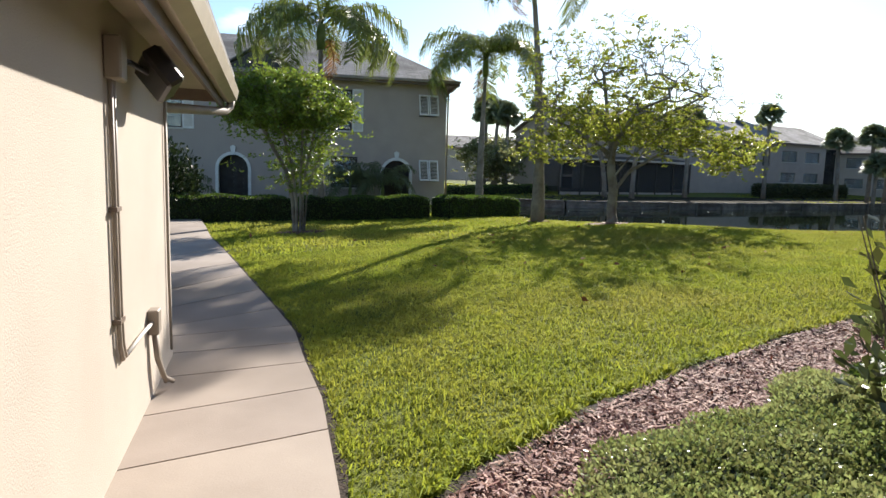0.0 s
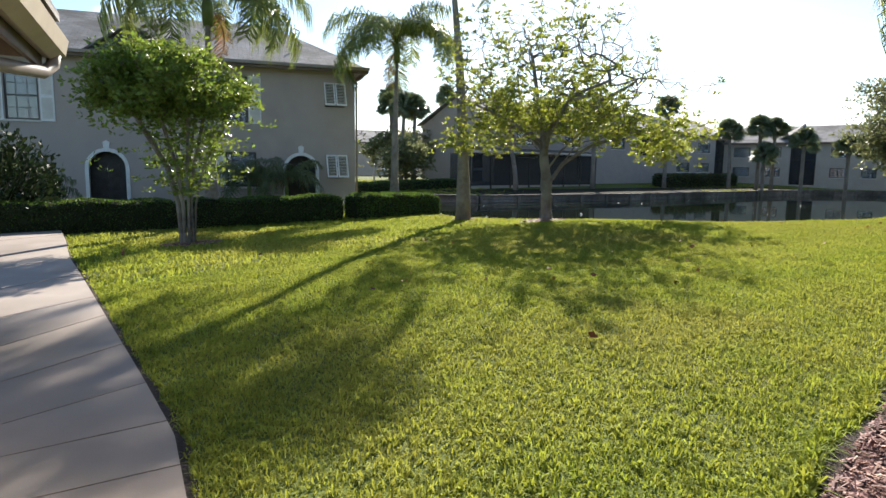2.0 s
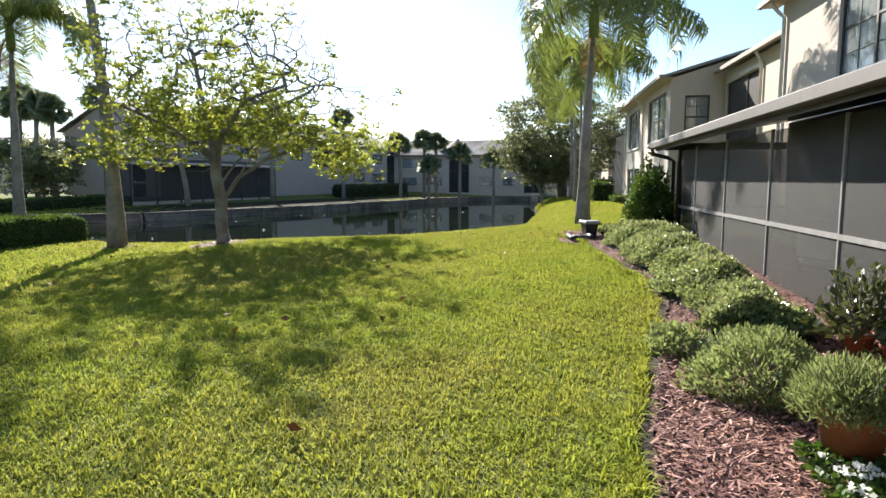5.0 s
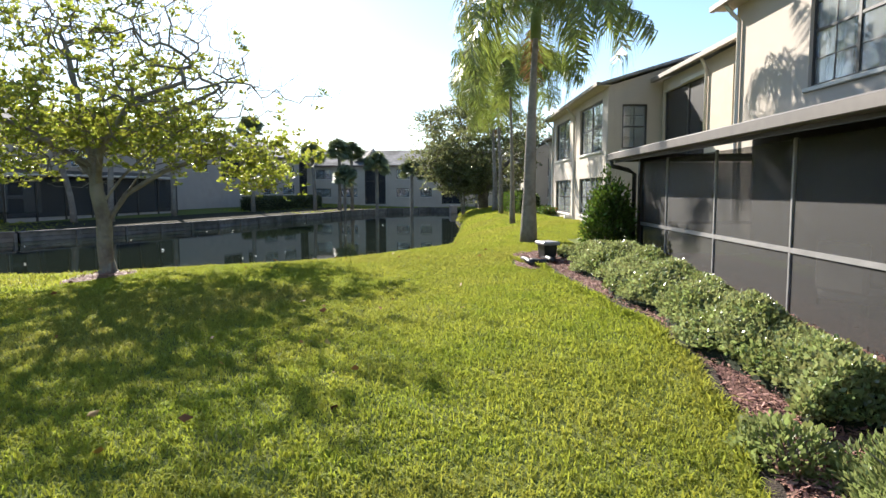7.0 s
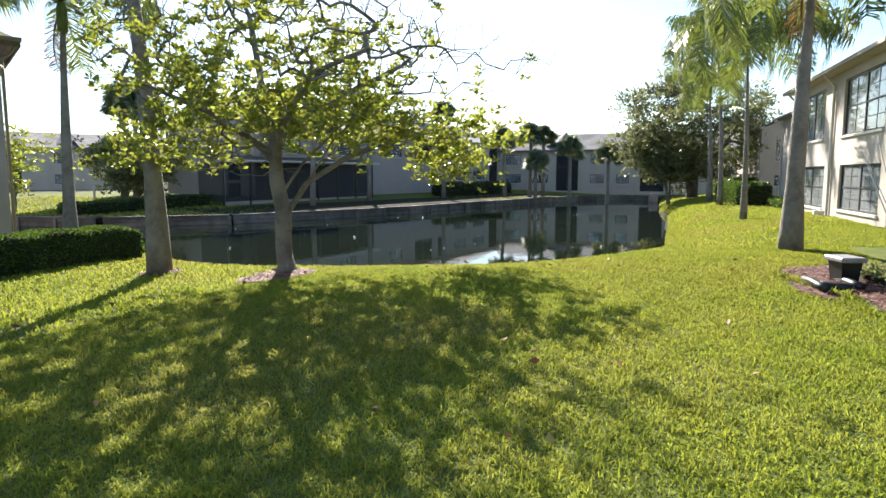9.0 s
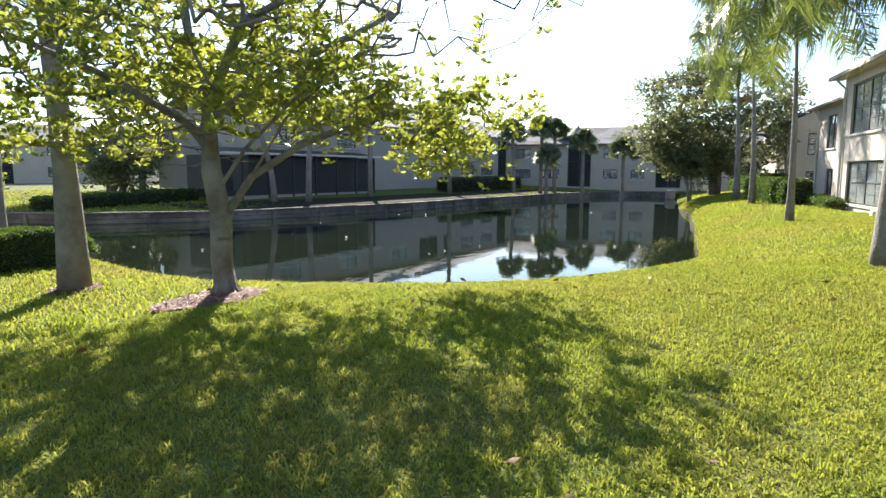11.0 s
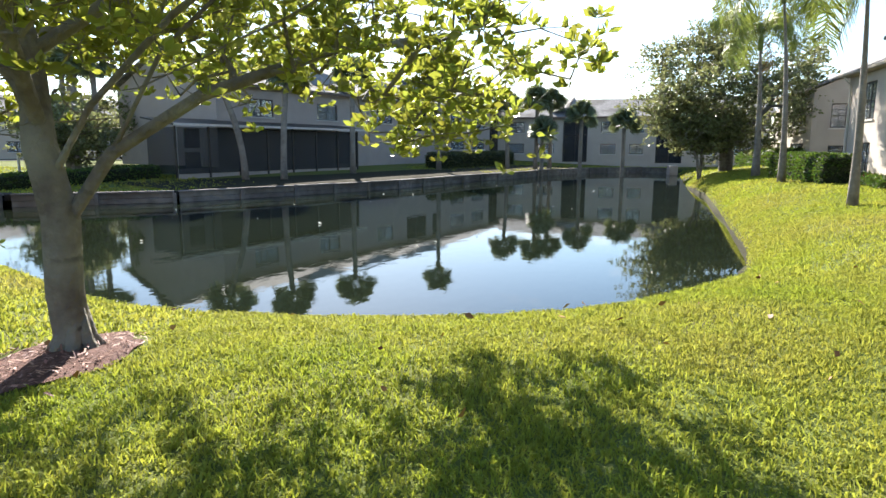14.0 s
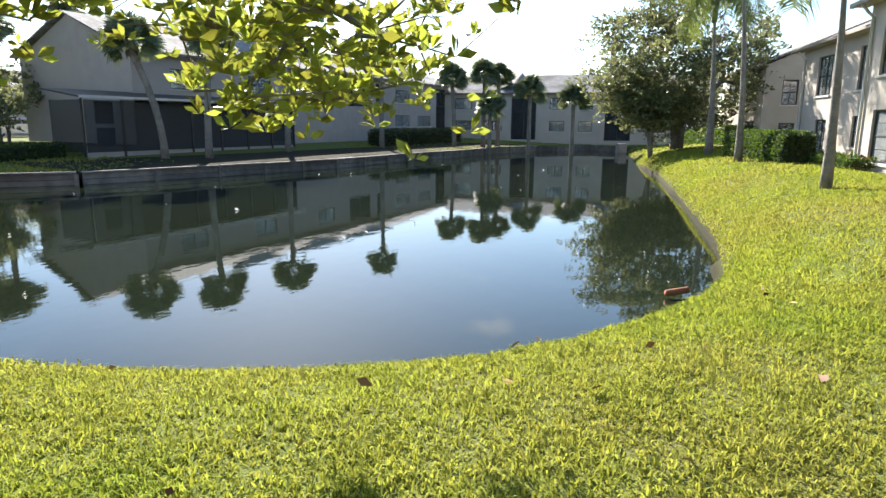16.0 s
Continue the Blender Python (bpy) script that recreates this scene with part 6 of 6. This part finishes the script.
def plant(label, x, y, z, r, h, n, size, material, seed, up, aspect=0.5):
    rg = np.random.default_rng(seed)
    t = empty("potted_plant", label, "plant")
    d = rg.normal(0, 1, (n, 3)); d[:, 2] = np.abs(d[:, 2]); d /= np.linalg.norm(d, axis=1)[:, None]
    k = rg.uniform(0.35, 1.05, n)
    P = np.stack([x + d[:, 0] * r * k, y + d[:, 1] * r * k, z + d[:, 2] * h * k], -1)
    v, f = leaves(P, d * 0.7 + [0, 0, up], size, rg=rg, aspect=aspect)
    np_part("foliage", v, f, material, t)
    bm = bmesh.new()
    for i in range(16):
        a, q = i * 2.4, 0.35 + 0.6 * rg.random()
        tube(bm, [(x, y, z - 0.06), (x + r * 0.4 * q * math.cos(a), y + r * 0.4 * q * math.sin(a), z + h * 0.45), (x + r * q * math.cos(a), y + r * q * math.sin(a), z + h * 0.9)], [0.007, 0.005, 0.003], 4)
    part("stem", bm, M_BARK, t)


plant("soft needle-leaved herb filling the terracotta pot", 3.98, 0.86, lz(3.98, 0.86) + 0.24, 0.27, 0.26, 7000, 0.045, M_HERB, 12, 0.9, 0.16)
plant("dark glossy-leaved shrub with bare stems in a small pot", 5.75, 0.16, lz(5.75, 0.16) + 0.17, 0.30, 0.52, 420, 0.085, M_LEAFD, 13, 0.2)
plant("large-leaved shrub at the edge of the bed", 2.45, 0.62, 0.12, 0.34, 1.2, 240, 0.11, M_LEAFD, 14, 0.15, 0.45)
plant("tufts of grassy leaves against the porch", 5.1, -0.35, 0.05, 0.4, 0.42, 900, 0.28, M_HERB, 15, 0.9, 0.07)
rgf = np.random.default_rng(21)
fl = empty("white_flowers", "patch of small white flowers in dark leaves at the bed edge", "flowers", kind="stuff")
fx, fy = rgf.uniform(3.25, 3.95, 90), rgf.uniform(0.4, 1.05, 90)
keep = (fx - 3.98) ** 2 + (fy - 0.86) ** 2 > 0.06
v, f = rosettes(np.stack([fx, fy, land(fx, fy) + 0.1], -1)[keep], 6, 0.028, rgf, 0.012, 0.8, up=0.6)
np_part("petals", v, f, M_PETALW, fl)
fx, fy = rgf.uniform(3.2, 4.0, 900), rgf.uniform(0.35, 1.1, 900)
v, f = rosettes(np.stack([fx, fy, land(fx, fy) + 0.06], -1), 4, 0.04, rgf, 0.02, 0.6)
np_part("leaves", v, f, M_HEDGE, fl)
fl = empty("red_flowers", "row of red flowers beside the cream wing", "flowers", kind="stuff")
fx, fy = rgf.uniform(29.5, 33, 260), rgf.uniform(0.1, 0.45, 260)
v, f = rosettes(np.stack([fx, fy, land(fx, fy) + rgf.uniform(0.1, 0.3, 260)], -1), 4, 0.055, rgf, 0.04, 0.8)
np_part("petals", v, f, M_PETALR, fl)
fx, fy = rgf.uniform(29.3, 33.2, 500), rgf.uniform(0.0, 0.7, 500)
v, f = rosettes(np.stack([fx, fy, land(fx, fy) + rgf.uniform(0.05, 0.3, 500)], -1), 6, 0.1, rgf, 0.06, 0.5)
np_part("leaves", v, f, M_HEDGE, fl)

# bushes against the taupe house; the first four have shade in their leaf colour
for i, (x, y, rx, ry, h, lab) in enumerate([(3.3, 16.9, 1.5, 1.0, 2.3, "leafy shrub darkened for the shade by the taupe house"), (4.6, 20.6, 1.2, 0.9, 1.7, "dense shrub beside the arched doorway"),
                                           (1.2, 16.4, 1.6, 1.1, 2.5, "large shrub, deep shade in its leaf colour"), (-1.6, 17.0, 2.2, 1.4, 2.9, "tall shrub, deep shade in its leaf colour"),
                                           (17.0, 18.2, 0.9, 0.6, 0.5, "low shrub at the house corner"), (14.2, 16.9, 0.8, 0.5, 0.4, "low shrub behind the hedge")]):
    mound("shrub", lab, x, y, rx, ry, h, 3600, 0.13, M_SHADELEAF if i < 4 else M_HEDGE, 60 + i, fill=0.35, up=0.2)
for i, (x, y, n) in enumerate([(11.2, 20.0, 20), (12.4, 19.6, 16), (4.0, 18.2, 14), (2.0, 17.4, 16)]):
    feather_palm(x, y, 0.35, 0.08, 70 + i, "low bushy palm against the taupe house", (0, 0), n, 1.0, dead=0, small=True)

# ---- things by the porch end ----
u = empty("utility_box", "black plastic box with a weathered grey lid on black pipes", "utility box", (13.15, 1.95, lz(13.15, 1.95)), 20)
bm = bmesh.new()
vs = box(bm, -0.14, -0.12, 0.02, 0.14, 0.12, 0.27)
for w in vs:
    if w.co.z < 0.1:
        w.co.x *= 0.8; w.co.y *= 0.8
part("box_body", bm, M_BLACK, u)
boxes("lid", [(-0.19, -0.15, 0.27, 0.19, 0.15, 0.33)], M_GREYPL, u, "weathered grey lid", bevel=0.015)
for i, (x, y, a, L) in enumerate([(12.85, 2.3, 10, 0.7), (12.9, 1.95, 14, 0.55), (12.7, 2.15, 60, 0.4), (13.5, 1.7, 5, 0.5)]):
    p = empty("drain_pipe", "black plastic edging pipe lying on the mulch", "pipe", (x, y, lz(x, y) + 0.05), a, group="black pipes")
    bm = bmesh.new(); tube(bm, [(-L / 2, 0, 0.01), (-L / 6, 0.01, 0.02), (L / 6, -0.01, 0.02), (L / 2, 0, 0.01)], 0.045, 10); part("pipe_body", bm, M_BLACK, p, smooth=True)
ring_bed(13.05, 2.1, 0.75, 0.45, chips=300)

# red pipe at the water, stones on the bank
p = empty("clay_pipe", "short reddish pipe end lying at the water's edge", "pipe", (19.95, 5.15, WATER_Z + 0.06), -60)
bm = bmesh.new(); tube(bm, [(-0.16, 0, 0), (0.16, 0, 0.03)], 0.045, 10); part("pipe_body", bm, M_TERRA, p, smooth=True)
rr = random.Random(9)
for i in range(34):
    if i < 16:
        x, y = rr.uniform(24.5, 28.5), 3.85 + rr.uniform(-0.25, 0.15)
    else:
        x, y = rr.uniform(40, 47), 4.3 + rr.uniform(-0.3, 0.4)
    bm = bmesh.new(); bmesh.ops.create_icosphere(bm, subdivisions=1, radius=rr.uniform(0.07, 0.2))
    for w in bm.verts:
        w.co *= rr.uniform(0.8, 1.2); w.co.z *= 0.6
    s = tagged(part("stone", bm, M_ROCK), "pale rough stone on the eroded bank", "stone", "bank stones")
    s.location = (x, y, WATER_Z + 0.03 + (i % 3) * 0.08)
# pipe outlet structure at the far right end of the pond
o = empty("outlet", "pale concrete drain outlet at the head of the pond", "drain", (62.5, 6.4, WATER_Z), 10)
boxes("outlet_block", [(-0.8, -0.3, 0, 0.8, 0.3, 0.75)], M_WALK, o, bevel=0.03)


# bare soil along the far bank, its brown darkened for the shade there
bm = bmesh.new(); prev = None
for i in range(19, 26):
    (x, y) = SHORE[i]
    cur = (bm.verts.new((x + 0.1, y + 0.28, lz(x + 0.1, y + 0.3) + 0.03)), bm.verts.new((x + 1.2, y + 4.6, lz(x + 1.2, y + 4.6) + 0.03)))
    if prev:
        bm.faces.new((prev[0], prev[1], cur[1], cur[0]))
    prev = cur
tagged(part("soil_bed", bm, mat("shade_dulled_soil", (0.05, 0.046, 0.028), (0.035, 0.032, 0.02), 1.0, 3, 0.3, 40, spec=0.05)), "strip of bare soil along the far bank, darkened for shade", kind="structure")


# parked car across the pond
def car(x, y, rz):
    t = empty("car", "silver parked saloon car beyond the pond", "car", (x, y, lz(x, y)), rz)
    bm = bmesh.new()
    prof = [(-2.1, 0.3), (-2.15, 0.7), (-1.9, 0.85), (-1.2, 0.92), (-0.7, 1.3), (0.6, 1.33), (1.2, 0.95), (1.95, 0.82), (2.15, 0.6), (2.1, 0.3)]
    a = [bm.verts.new((p[0], -0.8 + (0.14 if p[1] > 1.0 else 0), p[1])) for p in prof]
    b = [bm.verts.new((p[0], 0.8 - (0.14 if p[1] > 1.0 else 0), p[1])) for p in prof]
    bm.faces.new(a); bm.faces.new(b[::-1])
    for k in range(len(prof)):
        bm.faces.new((a[k], b[k], b[(k + 1) % len(prof)], a[(k + 1) % len(prof)]))
    bmesh.ops.recalc_face_normals(bm, faces=bm.faces[:])
    part("car_body", bm, M_CAR, t)
    boxes("side_window", [(-0.85, -0.80, 0.95, 0.0, -0.72, 1.24), (0.06, -0.80, 0.95, 0.75, -0.72, 1.24)], M_DARK, t)
    for sx in (-1.35, 1.35):
        for sy in (-0.78, 0.62):
            bm = bmesh.new(); tube(bm, [(sx, sy, 0.31), (sx, sy + 0.18, 0.31)], 0.31, 18); w = part("tyre", bm, M_TYRE, t)
            bm = bmesh.new(); tube(bm, [(sx, sy - 0.01, 0.31), (sx, sy + 0.19, 0.31)], 0.18, 12); part("rim", bm, M_CAR, w)


car(47.5, 48.5, -25)
bm = bmesh.new()
vs = [bm.verts.new((x, y, lz(x, y) + 0.03)) for x, y in ((30, 57.5), (62, 43), (64, 47.5), (32, 62))]
bm.faces.new(vs)
tagged(part("road", bm, M_ASPH), "grey asphalt parking strip behind the pond", kind="structure")
# a bare upright post, nothing mounted on it
s = empty("bank_post", "plain pale post across the water", "post", (29.5, 33.5, lz(29.5, 33.5)))
boxes("post", [(-0.04, -0.04, 0, 0.04, 0.04, 1.2)], M_CREAM, s)

# fallen leaves on the lawn, flecks on the water
rgl = np.random.default_rng(44)
x, y = rgl.uniform(3, 18, 120), rgl.uniform(3, 12, 120)
d_, _w = shore_distance(x, y)
ok = d_ > 0.15
x, y = x[ok], y[ok]
v, f = leaves(np.stack([x, y, land(x, y) + 0.05], -1), rgl.normal(0, 1, (len(x), 3)) * [1, 1, 0.2], 0.075, rg=rgl, aspect=0.6)
tagged(np_part("fallen_leaves", v, f, M_BROWNLEAF), "dry fallen leaves scattered on the lawn", "leaves", kind="stuff")
x, y = rgl.uniform(18, 45, 40), rgl.uniform(9, 22, 40)
d_, _w = shore_distance(x, y)
x, y = x[d_ < -1], y[d_ < -1]
v, f = leaves(np.stack([x, y, np.full(len(x), WATER_Z + 0.008)], -1), rgl.normal(0, 1, (len(x), 3)) * [1, 1, 0.02], 0.09, rg=rgl, aspect=0.7)
tagged(np_part("floating_petals", v, f, M_PETALW), "pale specks floating on the pond", "petals", kind="stuff")


# ---- grass ----
def grass(name, x, y, h, w, rg, z=None):
    """Bent blades, two faces each, at the points given."""
    n = len(x)
    z = land(x, y) if z is None else z
    tuft = np.sin(x * 23 + 2.1 * np.sin(y * 17)) * np.sin(y * 26 + 1.7 * np.sin(x * 19)) + 0.7 * np.sin(x * 6.1 + y * 2.3) * np.sin(y * 7.3 - x * 1.9)
    a = rg.uniform(0, 2 * np.pi, n); lean = np.abs(rg.normal(0.85, 0.4, n)); W = w * rg.uniform(0.7, 1.3, n) / 2
    H = h * rg.uniform(0.55, 1.25, n) * np.clip(1 + 0.38 * tuft, 0.35, 1.7)
    la = rg.uniform(0, 2 * np.pi, n)
    s = np.stack([np.cos(a) * W, np.sin(a) * W, np.zeros(n)], -1)
    o = np.stack([np.cos(la), np.sin(la), np.zeros(n)], -1)
    base = np.stack([x, y, z - 0.004], -1)
    mid = base + o * (lean * H * 0.35)[:, None] + np.stack([0 * x, 0 * x, H * 0.62], -1)
    tip = base + o * (lean * H * 1.0)[:, None] + np.stack([0 * x, 0 * x, H * np.maximum(0.35, 1.0 - 0.4 * lean)], -1)
    v = np.stack([base - s, base + s, mid + s * 0.8, mid - s * 0.8, tip], 1).reshape(-1, 3)
    i = np.arange(n)[:, None] * 5
    f = np.concatenate([i + [0, 1, 2], i + [0, 2, 3], i + [3, 2, 4]], 1).reshape(-1, 3)
    return tagged(np_part(name, v, f, M_GRASS), "dense bright green lawn grass", "lawn", kind="stuff")


def in_lawn(x, y):
    d, _ = shore_distance(x, y)
    ok = d > 0.06
    xs, ys = [p[0] for p in WALK_R], [p[1] for p in WALK_R]
    xl, yl = [p[0] for p in WALK_L], [p[1] for p in WALK_L]
    right = x > np.interp(y, ys, xs) + 0.04
    left = (x < np.interp(y, yl, xl) - 0.03) & ((y - 6.26) > -0.37 * (x - 0.40))
    ok &= right | left
    ok &= ~((x > -0.6) & (x < 14.9) & (y < bed_edge(x) + 0.05 + 0.03 * np.sin(x * 5)))
    ok &= ((x - 12.45) / 0.78) ** 2 + ((y - 9.45) / 0.53) ** 2 > 1
    ok &= ((x - 5.1) / 0.62) ** 2 + ((y - 12.3) / 0.4) ** 2 > 1
    ok &= ((x - 12.9) / 0.38) ** 2 + ((y - 12.2) / 0.33) ** 2 > 1
    ok &= ((x - 13.05) / 0.75) ** 2 + ((y - 2.1) / 0.45) ** 2 > 1
    ok &= ~((y > 15.4) & (x < 11)) 
    return ok


def scatter(x0, x1, y0, y1, n, rg, clump=0.35):
    x, y = rg.uniform(x0, x1, n), rg.uniform(y0, y1, n)
    v = np.sin(x * 3.1 + 1.3 * np.sin(y * 2.3)) * np.sin(y * 3.7 + x * 0.8) + 0.6 * np.sin(x * 9.1) * np.sin(y * 8.3 + x)
    keep = rg.random(n) < 0.72 + clump * v * 0.45
    x, y = x[keep], y[keep]
    ok = in_lawn(x, y)
    return x[ok], y[ok]


rgg = np.random.default_rng(99)
x, y = scatter(-0.4, 7.5, 1.2, 8.5, 360000, rgg); grass("grass_near", x, y, 0.046, 0.0088, rgg)
x, y = scatter(7.5, 17.5, 1.2, 9.5, 480000, rgg); grass("grass_mid", x, y, 0.046, 0.0088, rgg)
x, y = scatter(-0.5, 7.5, 8.5, 15.4, 55000, rgg); grass("grass_back", x, y, 0.07, 0.018, rgg)
x, y = scatter(7.5, 19.0, 9.5, 17.0, 75000, rgg); grass("grass_back", x, y, 0.07, 0.018, rgg)
x, y = scatter(17.0, 28.0, -0.5, 6.5, 110000, rgg); grass("grass_bank", x, y, 0.055, 0.013, rgg)
x, y = scatter(28.0, 48.0, 0.5, 6.5, 50000, rgg); grass("grass_far", x, y, 0.07, 0.028, rgg)
x, y = scatter(50.0, 68.0, 0.5, 24, 16000, rgg); grass("grass_far", x, y, 0.1, 0.07, rgg)
x, y = scatter(20.0, 34.0, 24, 42, 14000, rgg); grass("grass_far", x, y, 0.1, 0.07, rgg)
x = 16.3 + 36 * rgg.uniform(0, 1, 110000) ** 1.7; y = rgg.uniform(3.0, 7.4, 110000)
d_, _w = shore_distance(x, y)
ok = (d_ > -0.03) & (d_ < 0.9)
grass("grass_shore", x[ok], y[ok], 0.06, 0.014, rgg)
# longer tufts hanging over the mulch edge and the water
ex = rgg.uniform(-0.1, 14.0, 9500); ey = bed_edge(ex) + 0.03 * np.sin(ex * 5) + 0.045 + rgg.uniform(0, 0.08, 9500)
grass("grass_edge", ex, ey, 0.085, 0.011, rgg)


# ---- calibration of the plan into metres ----
def calibrate(k):
    done = set()
    for ob in scene.objects:
        if ob.type in ("CAMERA", "LIGHT"):
            continue
        ob.location = ob.location * k
        if ob.type == "MESH" and ob.data.name not in done:
            done.add(ob.data.name)
            n = len(ob.data.vertices)
            c = np.empty(n * 3, np.float32)
            ob.data.vertices.foreach_get("co", c)
            ob.data.vertices.foreach_set("co", c * k)
            ob.data.update()


calibrate(K)
